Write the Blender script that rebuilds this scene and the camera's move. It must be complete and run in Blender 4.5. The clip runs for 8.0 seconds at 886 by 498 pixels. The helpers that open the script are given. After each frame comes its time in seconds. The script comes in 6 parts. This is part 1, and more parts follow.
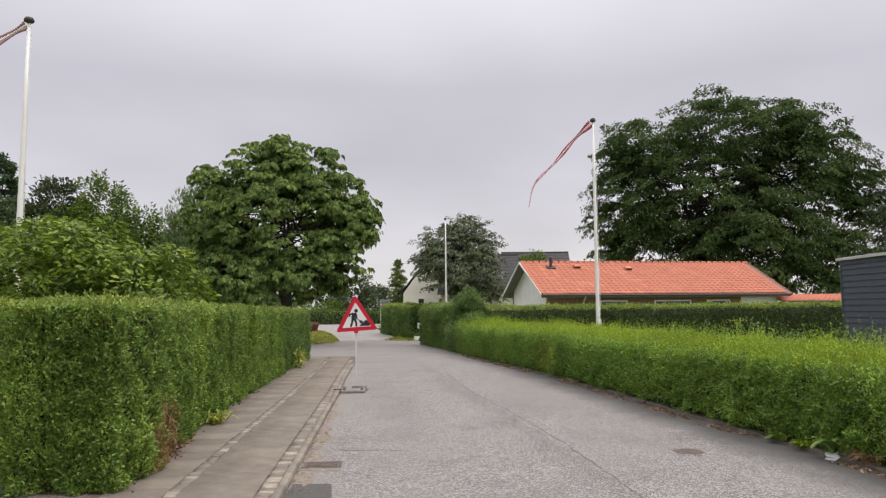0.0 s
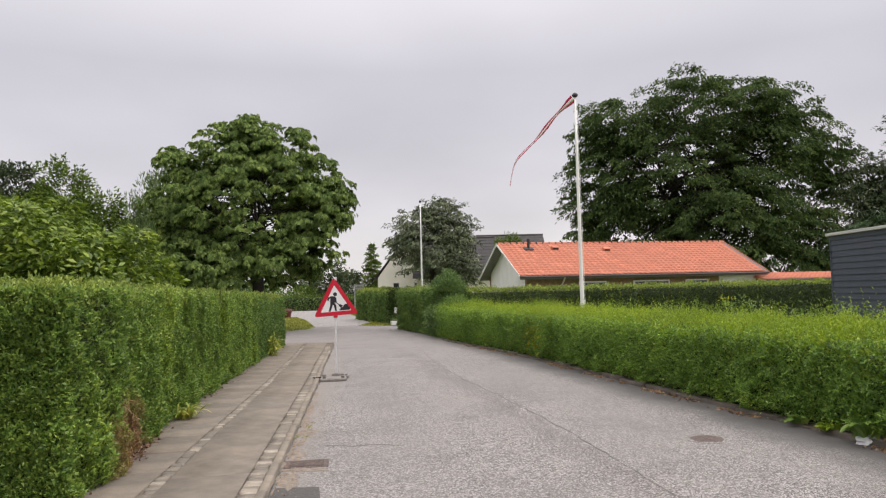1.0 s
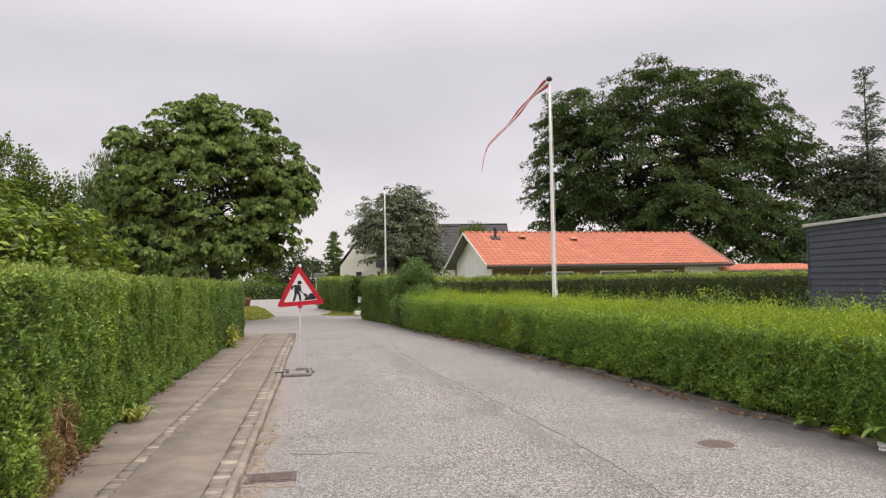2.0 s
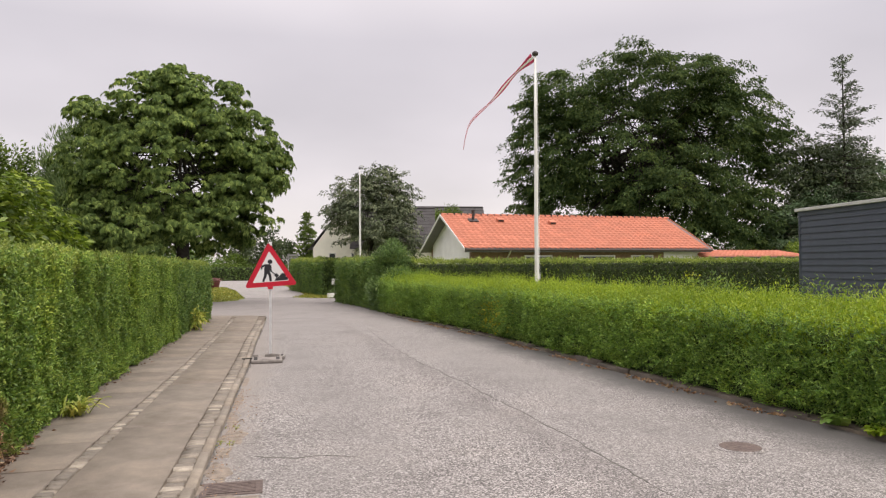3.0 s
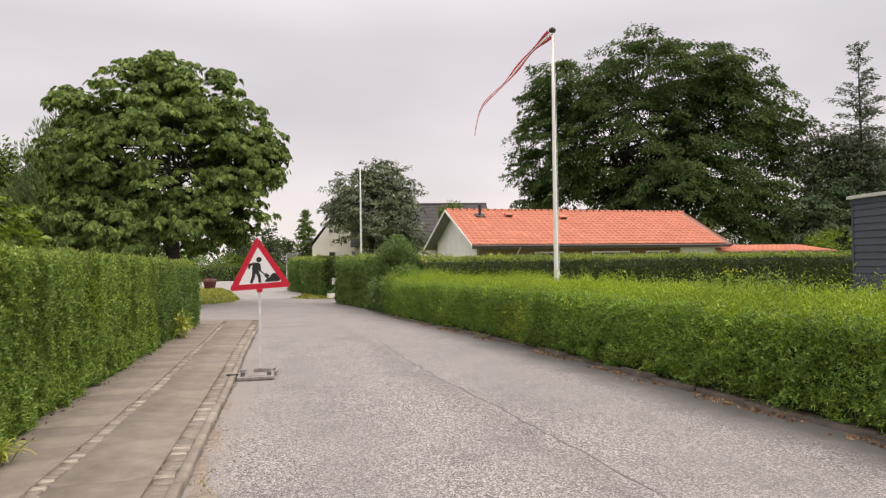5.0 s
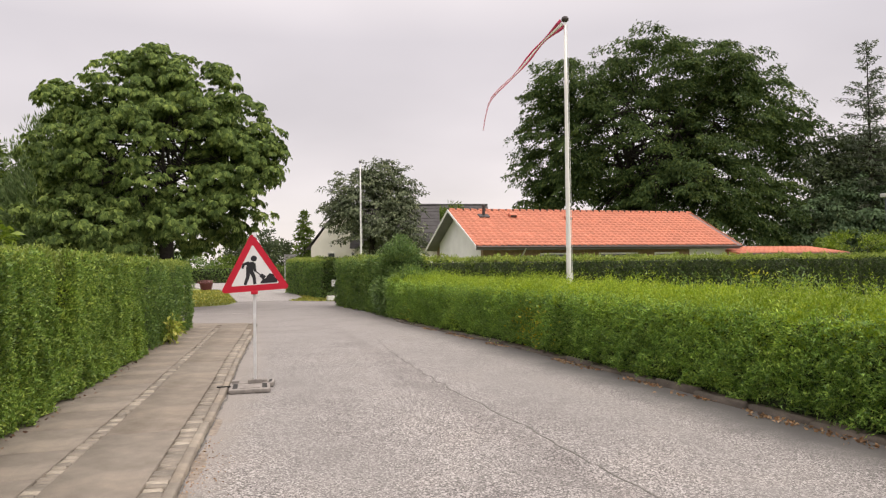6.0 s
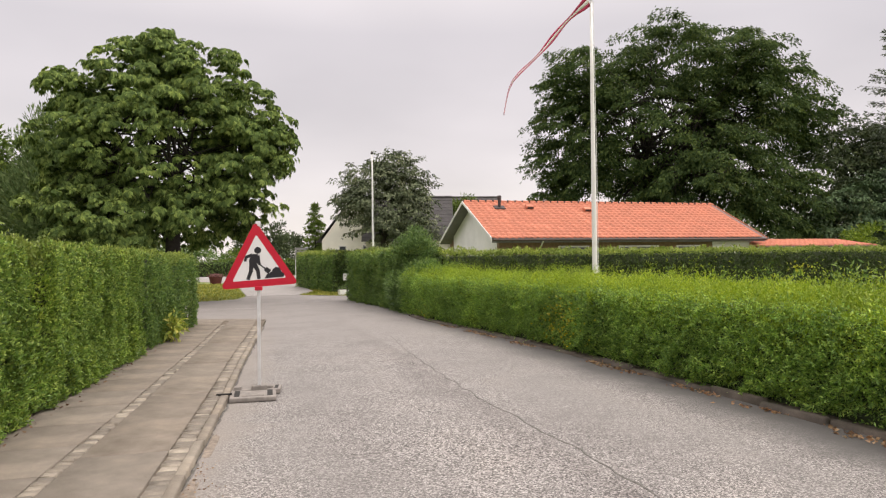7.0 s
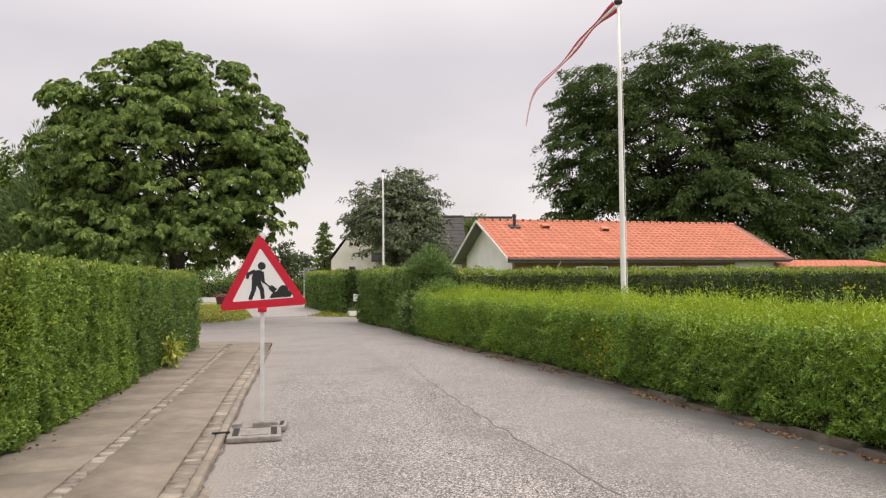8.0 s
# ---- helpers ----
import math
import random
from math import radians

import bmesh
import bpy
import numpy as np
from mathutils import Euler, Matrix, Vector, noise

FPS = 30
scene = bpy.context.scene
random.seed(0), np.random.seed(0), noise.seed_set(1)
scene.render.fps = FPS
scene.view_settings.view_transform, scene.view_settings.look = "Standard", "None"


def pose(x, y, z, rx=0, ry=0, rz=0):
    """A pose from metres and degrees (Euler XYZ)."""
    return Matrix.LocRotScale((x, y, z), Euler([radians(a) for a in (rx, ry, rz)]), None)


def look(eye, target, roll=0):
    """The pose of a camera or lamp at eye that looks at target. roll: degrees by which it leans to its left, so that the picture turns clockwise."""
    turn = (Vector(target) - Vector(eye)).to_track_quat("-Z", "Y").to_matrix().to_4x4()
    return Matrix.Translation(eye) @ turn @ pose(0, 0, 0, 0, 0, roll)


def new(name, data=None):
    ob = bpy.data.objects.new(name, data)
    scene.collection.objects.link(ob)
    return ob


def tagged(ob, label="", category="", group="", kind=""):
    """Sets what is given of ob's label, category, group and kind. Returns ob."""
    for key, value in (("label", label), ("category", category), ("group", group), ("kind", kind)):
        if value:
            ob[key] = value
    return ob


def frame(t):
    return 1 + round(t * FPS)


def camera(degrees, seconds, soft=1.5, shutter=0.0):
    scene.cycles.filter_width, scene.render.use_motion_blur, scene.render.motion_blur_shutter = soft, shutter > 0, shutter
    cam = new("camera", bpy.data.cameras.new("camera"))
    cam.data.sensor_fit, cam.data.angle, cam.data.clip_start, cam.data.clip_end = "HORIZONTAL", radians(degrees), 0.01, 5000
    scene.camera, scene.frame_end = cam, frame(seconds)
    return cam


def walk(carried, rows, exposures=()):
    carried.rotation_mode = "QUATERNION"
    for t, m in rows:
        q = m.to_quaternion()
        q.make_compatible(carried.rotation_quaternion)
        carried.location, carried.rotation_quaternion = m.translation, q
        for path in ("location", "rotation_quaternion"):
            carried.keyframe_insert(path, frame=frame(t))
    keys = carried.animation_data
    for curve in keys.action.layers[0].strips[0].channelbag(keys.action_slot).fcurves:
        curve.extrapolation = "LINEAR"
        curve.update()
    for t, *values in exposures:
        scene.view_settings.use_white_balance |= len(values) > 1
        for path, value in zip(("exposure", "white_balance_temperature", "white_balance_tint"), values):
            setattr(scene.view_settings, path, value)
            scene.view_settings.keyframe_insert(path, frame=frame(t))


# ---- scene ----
cam = camera(64.0, 8.0, soft=1.25)
PATH = [
    (0, (0.199, 3.825, 1.752), (0.542, 5.789, 1.917), -0.5),
    (0.5, (0.134, 4.249, 1.717), (0.511, 6.208, 1.856), -1.1),
    (1, (0.104, 4.713, 1.692), (0.525, 6.665, 1.813), -1.4),
    (1.5, (0.065, 5.169, 1.699), (0.537, 7.11, 1.805), -1.4),
    (3, (0.156, 6.607, 1.647), (0.755, 8.514, 1.689), -0.3),
    (3.5, (0.267, 7.074, 1.627), (0.872, 8.981, 1.647), -0.4),
    (4, (0.353, 7.578, 1.626), (0.952, 9.485, 1.643), -0.7),
    (4.5, (0.406, 8.047, 1.632), (1.004, 9.955, 1.659), -0.8),
    (6, (0.532, 9.545, 1.594), (1.136, 11.451, 1.637), -0.7),
    (6.5, (0.622, 10.142, 1.586), (1.213, 12.053, 1.616), -0.7),
    (7, (0.667, 10.598, 1.584), (1.242, 12.513, 1.609), -0.7),
    (7.5, (0.726, 11.111, 1.589), (1.283, 13.032, 1.614), -0.6),
    (8, (0.753, 11.711, 1.548), (1.306, 13.631, 1.633), -0.5),
]
EXPOSURES = [(0, -0.06, 6480, 10), (1.5, 0.06, 6640, 11), (3.0, 0.12, 6800, 13), (4.5, 0.15, 6900, 13), (6.5, 0.18, 6950, 12), (8.0, 0.16, 6900, 11)]
walk(cam, [(t, look(eye, target, roll)) for t, eye, target, roll in PATH], EXPOSURES)

# ---------------------------------------------------------------- world and sun
world = bpy.data.worlds.new("overcast_sky")
scene.world = world
world.use_nodes = True
wt = world.node_tree
bg = wt.nodes["Background"]
sky = wt.nodes.new("ShaderNodeTexSky")
sky.sky_type = "NISHITA"
sky.sun_disc = False
SUN_UP, SUN_TURN = 55.0, 128.0
sky.sun_elevation, sky.sun_rotation = radians(SUN_UP), radians(SUN_TURN)
w_co = wt.nodes.new("ShaderNodeTexCoord")
w_xyz = wt.nodes.new("ShaderNodeSeparateXYZ")
wt.links.new(w_co.outputs["Generated"], w_xyz.inputs[0])
w_grad = wt.nodes.new("ShaderNodeValToRGB")
wt.links.new(w_xyz.outputs["Z"], w_grad.inputs[0])
SKY_STOPS = [(0.0, (0.74, 0.70, 0.71)), (0.12, (0.66, 0.62, 0.645)), (0.30, (0.57, 0.545, 0.58)), (0.5, (0.92, 0.88, 0.90)), (1.0, (2.5, 2.4, 2.4))]
while len(w_grad.color_ramp.elements) < len(SKY_STOPS):
    w_grad.color_ramp.elements.new(0.5)
for el, (p, c) in zip(w_grad.color_ramp.elements, SKY_STOPS):
    el.position, el.color = p, (*c, 1)
w_add = wt.nodes.new("ShaderNodeMath")
w_add.operation, w_add.inputs[1].default_value = "ADD", 0.22
wt.links.new(w_xyz.outputs["Z"], w_add.inputs[0])
w_div = wt.nodes.new("ShaderNodeVectorMath")
w_div.operation = "DIVIDE"
w_cmb = wt.nodes.new("ShaderNodeCombineXYZ")
for k in "XYZ":
    wt.links.new(w_add.outputs[0], w_cmb.inputs[k])
wt.links.new(w_co.outputs["Generated"], w_div.inputs[0])
wt.links.new(w_cmb.outputs[0], w_div.inputs[1])
w_noise = wt.nodes.new("ShaderNodeTexNoise")
w_noise.inputs["Scale"].default_value, w_noise.inputs["Detail"].default_value, w_noise.inputs["Roughness"].default_value = 0.9, 4.0, 0.45
wt.links.new(w_div.outputs[0], w_noise.inputs["Vector"])
w_map = wt.nodes.new("ShaderNodeMapRange")
w_map.inputs["From Min"].default_value, w_map.inputs["From Max"].default_value = 0.3, 0.7
w_map.inputs["To Min"].default_value, w_map.inputs["To Max"].default_value = 0.87, 1.13
wt.links.new(w_noise.outputs["Fac"], w_map.inputs["Value"])
w_mul = wt.nodes.new("ShaderNodeMix")
w_mul.data_type, w_mul.blend_type = "RGBA", "MULTIPLY"
w_mul.inputs["Factor"].default_value = 1.0
wt.links.new(w_grad.outputs[0], w_mul.inputs["A"])
wt.links.new(w_map.outputs[0], w_mul.inputs["B"])
w_dim = wt.nodes.new("ShaderNodeMix")
w_dim.data_type, w_dim.blend_type = "RGBA", "MIX"
w_dim.inputs["Factor"].default_value = 0.02
wt.links.new(w_mul.outputs["Result"], w_dim.inputs["A"])
wt.links.new(sky.outputs[0], w_dim.inputs["B"])
wt.links.new(w_dim.outputs["Result"], bg.inputs[0])
bg.inputs[1].default_value = 1.0

sun_lamp = new("sun", bpy.data.lights.new("sun", "SUN"))
sun_lamp.data.energy, sun_lamp.data.angle, sun_lamp.data.color = 1.3, radians(35), (1.0, 0.97, 0.93)
az, up = radians(SUN_TURN), radians(SUN_UP)
sun_lamp.matrix_world = look((0, 0, 60), (-60 * math.sin(az) * math.cos(up), -60 * math.cos(az) * math.cos(up), 60 - 60 * math.sin(up)))

# ---------------------------------------------------------------- helpers
rng = np.random.default_rng(7)


def part(name, bm, material, parent=None, label="", smooth=False):
    """Links a bmesh or mesh as one object under a thing or a part."""
    if isinstance(bm, bmesh.types.BMesh):
        me = bpy.data.meshes.new(name)
        bmesh.ops.recalc_face_normals(bm, faces=bm.faces)
        bm.to_mesh(me)
        bm.free()
    else:
        me = bm
    if material and not me.materials:
        me.materials.append(material)
    if smooth:
        me.polygons.foreach_set("use_smooth", [True] * len(me.polygons))
    ob = new(name, me)
    if parent is not None:
        ob.parent = parent
    if label:
        ob["label"] = label
    return ob


def thing(name, at=(0, 0, 0), turn=0.0, label="", category="", group="", kind=""):
    ob = new(name)
    ob.empty_display_size = 0.2
    ob.matrix_basis = pose(*at, 0, 0, turn)
    return tagged(ob, label, category, group, kind)


def np_mesh(name, verts, faces):
    """A mesh from an (n, 3) array of vertices and an (m, k) array of faces."""
    verts, faces = np.ascontiguousarray(verts, np.float32), np.ascontiguousarray(faces, np.int32)
    me = bpy.data.meshes.new(name)
    m, k = faces.shape
    me.vertices.add(len(verts))
    me.vertices.foreach_set("co", verts.ravel())
    me.loops.add(m * k)
    me.loops.foreach_set("vertex_index", faces.ravel())
    me.polygons.add(m)
    me.polygons.foreach_set("loop_start", np.arange(0, m * k, k, dtype=np.int32))
    me.update(calc_edges=True)
    return me


def join_np(chunks):
    """Joins (verts, faces) pairs."""
    vs, fs, n = [], [], 0
    for v, f in chunks:
        vs.append(v)
        fs.append(f + n)
        n += len(v)
    return np.concatenate(vs), np.concatenate(fs)


def unit(a):
    return a / np.maximum(np.linalg.norm(a, axis=-1, keepdims=True), 1e-6)


def leaf_quads(p, d, length, width, fold=0.18, droop=0.15, face=None, loose=0.4):
    """One folded four-cornered leaf for each base point p and direction d, its upper side turned to face."""
    n = len(p)
    d = unit(d)
    way = rng.normal(size=(n, 3)) if face is None else unit(face) + rng.normal(size=(n, 3)) * loose
    s = unit(np.cross(d, way))
    up = np.cross(s, d)
    length, width = np.broadcast_to(length, n)[:, None], np.broadcast_to(width, n)[:, None]
    mid = p + d * length * 0.45 + up * width * fold
    tip = p + d * length - up * length * droop
    v = np.stack([p, mid + s * width * 0.5, tip, mid - s * width * 0.5], 1).reshape(-1, 3)
    return v, np.arange(4 * n).reshape(-1, 4)


def waves(p, size, seed, n=7):
    """Smooth random values in about -1 to 1 at points p, with lumps of about that size."""
    r = np.random.default_rng(seed)
    out = np.zeros(len(p))
    for _ in range(n):
        k = r.normal(size=3)
        k = k / np.linalg.norm(k) * (2 * math.pi / (np.asarray(size) * r.uniform(0.7, 1.5)))
        out += np.sin(p @ k + r.uniform(0, 6.28))
    return out / math.sqrt(n) / 1.2


def box(bm, x0, x1, y0, y1, z0, z1):
    v = [bm.verts.new(c) for c in ((x0, y0, z0), (x1, y0, z0), (x1, y1, z0), (x0, y1, z0), (x0, y0, z1), (x1, y0, z1), (x1, y1, z1), (x0, y1, z1))]
    for f in ((3, 2, 1, 0), (4, 5, 6, 7), (0, 1, 5, 4), (1, 2, 6, 5), (2, 3, 7, 6), (3, 0, 4, 7)):
        bm.faces.new([v[i] for i in f])
    return bm


def boxed(x0, x1, y0, y1, z0, z1, bevel=0.0):
    bm = box(bmesh.new(), x0, x1, y0, y1, z0, z1)
    if bevel:
        bmesh.ops.bevel(bm, geom=bm.edges[:], offset=bevel, segments=2, affect="EDGES", profile=0.6)
    return bm


def prism(pts, z0, z1, bevel=0.0):
    bm = bmesh.new()
    a, b = [bm.verts.new((x, y, z0)) for x, y in pts], [bm.verts.new((x, y, z1)) for x, y in pts]
    n = len(pts)
    bm.faces.new(a[::-1])
    bm.faces.new(b)
    for i in range(n):
        bm.faces.new((a[i], a[(i + 1) % n], b[(i + 1) % n], b[i]))
    if bevel:
        bmesh.ops.bevel(bm, geom=bm.edges[:], offset=bevel, segments=2, affect="EDGES")
    return bm


def lathe(profile, sides=20):
    """A turned solid about z from (radius, z) pairs."""
    bm = bmesh.new()
    rings = []
    for r, z in profile:
        rings.append([bm.verts.new((r * math.cos(6.28318 * i / sides), r * math.sin(6.28318 * i / sides), z)) for i in range(sides)])
    for a, b in zip(rings, rings[1:]):
        for i in range(sides):
            bm.faces.new((a[i], a[(i + 1) % sides], b[(i + 1) % sides], b[i]))
    bm.faces.new(rings[0][::-1])
    bm.faces.new(rings[-1])
    return bm


def tube_np(points, radii, sides=7):
    """Vertices and faces of a tapered tube along points."""
    pts, radii = np.asarray(points, float), np.asarray(radii, float)
    tan = unit(np.gradient(pts, axis=0))
    ref = np.array([0.3, 0.9, 0.1]) if abs(tan[:, 2]).mean() > 0.5 else np.array([0.0, 0.1, 1.0])
    a = unit(np.cross(tan, ref))
    b = np.cross(tan, a)
    ang = np.linspace(0, 2 * math.pi, sides, endpoint=False)
    ring = pts[:, None] + radii[:, None, None] * (np.cos(ang)[None, :, None] * a[:, None] + np.sin(ang)[None, :, None] * b[:, None])
    n = len(pts)
    i, j = np.meshgrid(np.arange(n - 1), np.arange(sides), indexing="ij")
    f = np.stack([i * sides + j, i * sides + (j + 1) % sides, (i + 1) * sides + (j + 1) % sides, (i + 1) * sides + j], -1).reshape(-1, 4)
    return ring.reshape(-1, 3), f


def ribbon(pts, width, z, thick=0.006, seed=0, rough=0.0):
    """A thin ragged strip on the ground along (x, y) points."""
    r = np.random.default_rng(seed)
    p = np.asarray(pts, float)
    s = np.r_[0, np.cumsum(np.linalg.norm(np.diff(p, axis=0), axis=1))]
    t = np.linspace(0, s[-1], max(3, int(s[-1] / 0.12)))
    q = np.stack([np.interp(t, s, p[:, 0]), np.interp(t, s, p[:, 1])], 1)
    q += r.normal(size=q.shape) * min(width * 0.35, 0.018) + waves(np.c_[q, q[:, :1] * 0], 0.5, seed)[:, None] * rough
    tan = unit(np.gradient(q, axis=0))
    nor = np.stack([-tan[:, 1], tan[:, 0]], 1)
    w = width * r.uniform(0.35, 1.1, len(q))[:, None]
    w[0] = w[-1] = width * 0.1
    n = len(q)
    v = np.zeros((4 * n, 3))
    v[:n, :2], v[n : 2 * n, :2] = q + nor * w / 2, q - nor * w / 2
    v[: 2 * n, 2] = z
    v[2 * n :] = v[: 2 * n]
    v[2 * n :, 2] = z - thick
    i = np.arange(n - 1)
    f = np.concatenate([np.stack([i, i + 1, n + i + 1, n + i], 1), np.stack([i, 2 * n + i, 2 * n + i + 1, i + 1], 1), np.stack([n + i, n + i + 1, 3 * n + i + 1, 3 * n + i], 1)])
    return np_mesh("strip", v, f)


# ---------------------------------------------------------------- materials
def material(name, rough=0.7, metal=0.0, spec=0.4):
    m = bpy.data.materials.new(name)
    m.use_nodes = True
    b = m.node_tree.nodes["Principled BSDF"]
    b.inputs["Roughness"].default_value, b.inputs["Metallic"].default_value, b.inputs["Specular IOR Level"].default_value = rough, metal, spec
    return m, m.node_tree, b


def ramp(nt, fac, stops):
    r = nt.nodes.new("ShaderNodeValToRGB")
    while len(r.color_ramp.elements) < len(stops):
        r.color_ramp.elements.new(0.5)
    for el, (p, c) in zip(r.color_ramp.elements, stops):
        el.position, el.color = p, (*c, 1)
    nt.links.new(fac, r.inputs[0])
    return r.outputs[0]


def grain(nt, scale, detail=4.0, rough=0.55, stretch=None, where="Object"):
    co = nt.nodes.new("ShaderNodeTexCoord").outputs[where]
    if stretch:
        mp = nt.nodes.new("ShaderNodeMapping")
        mp.inputs["Scale"].default_value = stretch
        nt.links.new(co, mp.inputs[0])
        co = mp.outputs[0]
    t = nt.nodes.new("ShaderNodeTexNoise")
    t.inputs["Scale"].default_value, t.inputs["Detail"].default_value, t.inputs["Roughness"].default_value = scale, detail, rough
    nt.links.new(co, t.inputs["Vector"])
    return t.outputs["Fac"]


def blend(nt, fac, a, b, how="MIX"):
    x = nt.nodes.new("ShaderNodeMix")
    x.data_type, x.blend_type = "RGBA", how
    for sock, val in (("Factor", fac), ("A", a), ("B", b)):
        if isinstance(val, (int, float)):
            x.inputs[sock].default_value = val
        elif isinstance(val, tuple):
            x.inputs[sock].default_value = (*val, 1)
        else:
            nt.links.new(val, x.inputs[sock])
    return x.outputs["Result"]


def relief(nt, b, height, strength, distance):
    n = nt.nodes.new("ShaderNodeBump")
    n.inputs["Strength"].default_value, n.inputs["Distance"].default_value = strength, distance
    nt.links.new(height, n.inputs["Height"])
    nt.links.new(n.outputs[0], b.inputs["Normal"])


def plain(name, c, rough=0.6, metal=0.0, scale=6.0, vary=0.25, bump=0.1, spec=0.4, fine=60.0):
    """Paint, metal, plastic or render with stains and fine grain."""
    m, nt, b = material(name, rough, metal, spec)
    lo, hi = tuple(v * (1 - vary) for v in c), tuple(min(1, v * (1 + vary * 0.6)) for v in c)
    big = ramp(nt, grain(nt, scale), [(0.3, lo), (0.7, hi)])
    small = grain(nt, fine, 3)
    nt.links.new(blend(nt, 0.18, big, ramp(nt, small, [(0.3, lo), (0.7, hi)])), b.inputs["Base Color"])
    relief(nt, b, small, bump, 0.01)
    return m


def leafy(name, dark, mid, light, patch=1.2, glow=0.34, rough=0.42, extra=None, gloss=0.45):
    """Foliage: each leaf its own shade, with larger patches, and some light passing through."""
    m, nt, b = material(name, rough, 0.0, gloss)
    geo = nt.nodes.new("ShaderNodeNewGeometry")
    own = ramp(nt, geo.outputs["Random Per Island"], [(0.0, dark), (0.55, mid), (1.0, light)])
    shade = ramp(nt, grain(nt, 1.0 / patch, 3), [(0.3, (0.62, 0.66, 0.62)), (0.55, (1, 1, 1)), (0.75, (1.25, 1.16, 0.95))])
    col = blend(nt, 1.0, own, shade, "MULTIPLY")
    if extra:
        col = blend(nt, extra[0](nt), col, extra[1])
    nt.links.new(col, b.inputs["Base Color"])
    tr = nt.nodes.new("ShaderNodeBsdfTranslucent")
    nt.links.new(col, tr.inputs["Color"])
    mx = nt.nodes.new("ShaderNodeMixShader")
    mx.inputs[0].default_value = glow
    nt.links.new(b.outputs[0], mx.inputs[1])
    nt.links.new(tr.outputs[0], mx.inputs[2])
    nt.links.new(mx.outputs[0], nt.nodes["Material Output"].inputs["Surface"])
    return m


def asphalt(name, chips, tone, speck=82.0, lanes=False):
    """Worn asphalt: pale stone chippings in dark binder, with wheel wear and stains."""
    m, nt, b = material(name, 0.85, 0.0, 0.3)
    co = nt.nodes.new("ShaderNodeTexCoord").outputs["Object"]
    v = nt.nodes.new("ShaderNodeTexVoronoi")
    v.inputs["Scale"].default_value = speck
    nt.links.new(co, v.inputs["Vector"])
    sep = nt.nodes.new("ShaderNodeSeparateColor")
    nt.links.new(v.outputs["Color"], sep.inputs[0])
    t = tone
    stones = ramp(nt, sep.outputs[0], [(0.0, (0.12 * t, 0.112 * t, 0.105 * t)), (0.35, (0.46 * t, 0.425 * t, 0.406 * t)), (0.65, (1.15 * t, 1.067 * t, 1.02 * t)), (1.0, (2.4 * t, 2.24 * t, 2.14 * t))])
    even = ramp(nt, grain(nt, 30, 5), [(0.3, (0.7 * t, 0.655 * t, 0.62 * t)), (0.7, (1.1 * t, 1.03 * t, 0.98 * t))])
    wear = ramp(nt, grain(nt, 0.55, 5, 0.6, (1.0, 0.35, 1.0)), [(0.32, (0.25, 0.25, 0.25)), (0.62, (1, 1, 1))])
    fac = nt.nodes.new("ShaderNodeMath")
    fac.operation = "MULTIPLY"
    nt.links.new(wear, fac.inputs[0])
    fac.inputs[1].default_value = chips
    col = blend(nt, fac.outputs[0], even, stones)
    stain = ramp(nt, grain(nt, 0.9, 6, 0.65), [(0.28, (0.80, 0.79, 0.79)), (0.5, (1, 1, 1)), (0.75, (1.08, 1.06, 1.04))])
    if lanes:
        # smoother, darker margin along the far kerb, dusty margin along the pavement, worn wheel tracks between
        xyz = nt.nodes.new("ShaderNodeSeparateXYZ")
        nt.links.new(co, xyz.inputs[0])

        def sums(*terms):
            out = None
            for sock, k in terms:
                m1 = nt.nodes.new("ShaderNodeMath")
                m1.operation, m1.inputs[1].default_value = "MULTIPLY_ADD", k
                nt.links.new(sock, m1.inputs[0])
                if out is None:
                    m1.inputs[2].default_value = 0.0
                else:
                    nt.links.new(out, m1.inputs[2])
                out = m1.outputs[0]
            return out

        wob = grain(nt, 1.4, 5, 0.6)
        margin = ramp(nt, sums((xyz.outputs["X"], 0.1), (wob, 0.10)), [(0.545, (0, 0, 0)), (0.615, (1, 1, 1))])
        col = blend(nt, margin, col, (0.50 * t, 0.475 * t, 0.455 * t))
        near_kerb = sums((xyz.outputs["X"], 0.1), (xyz.outputs["Y"], -0.00935), (wob, 0.06))
        shift = nt.nodes.new("ShaderNodeMath")
        shift.operation, shift.inputs[1].default_value = "ADD", 0.30
        nt.links.new(near_kerb, shift.inputs[0])
        dust = ramp(nt, shift.outputs[0], [(0.225, (0.8, 0.8, 0.8)), (0.262, (0, 0, 0))])
        col = blend(nt, dust, col, (1.02 * t, 0.92 * t, 0.83 * t))
        seam = ramp(nt, sums((xyz.outputs["X"], 0.1), (xyz.outputs["Y"], -0.002), (wob, 0.05)), [(0.27, (1, 1, 1)), (0.318, (0.84, 0.83, 0.83)), (0.328, (1, 1, 1))])
        col = blend(nt, 1.0, col, seam, "MULTIPLY")
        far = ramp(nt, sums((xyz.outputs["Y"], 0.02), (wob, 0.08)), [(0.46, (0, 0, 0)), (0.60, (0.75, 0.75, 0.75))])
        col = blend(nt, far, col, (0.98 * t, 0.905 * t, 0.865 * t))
    nt.links.new(blend(nt, 1.0, col, stain, "MULTIPLY"), b.inputs["Base Color"])
    relief(nt, b, v.outputs["Distance"], 0.35, 0.004)
    return m


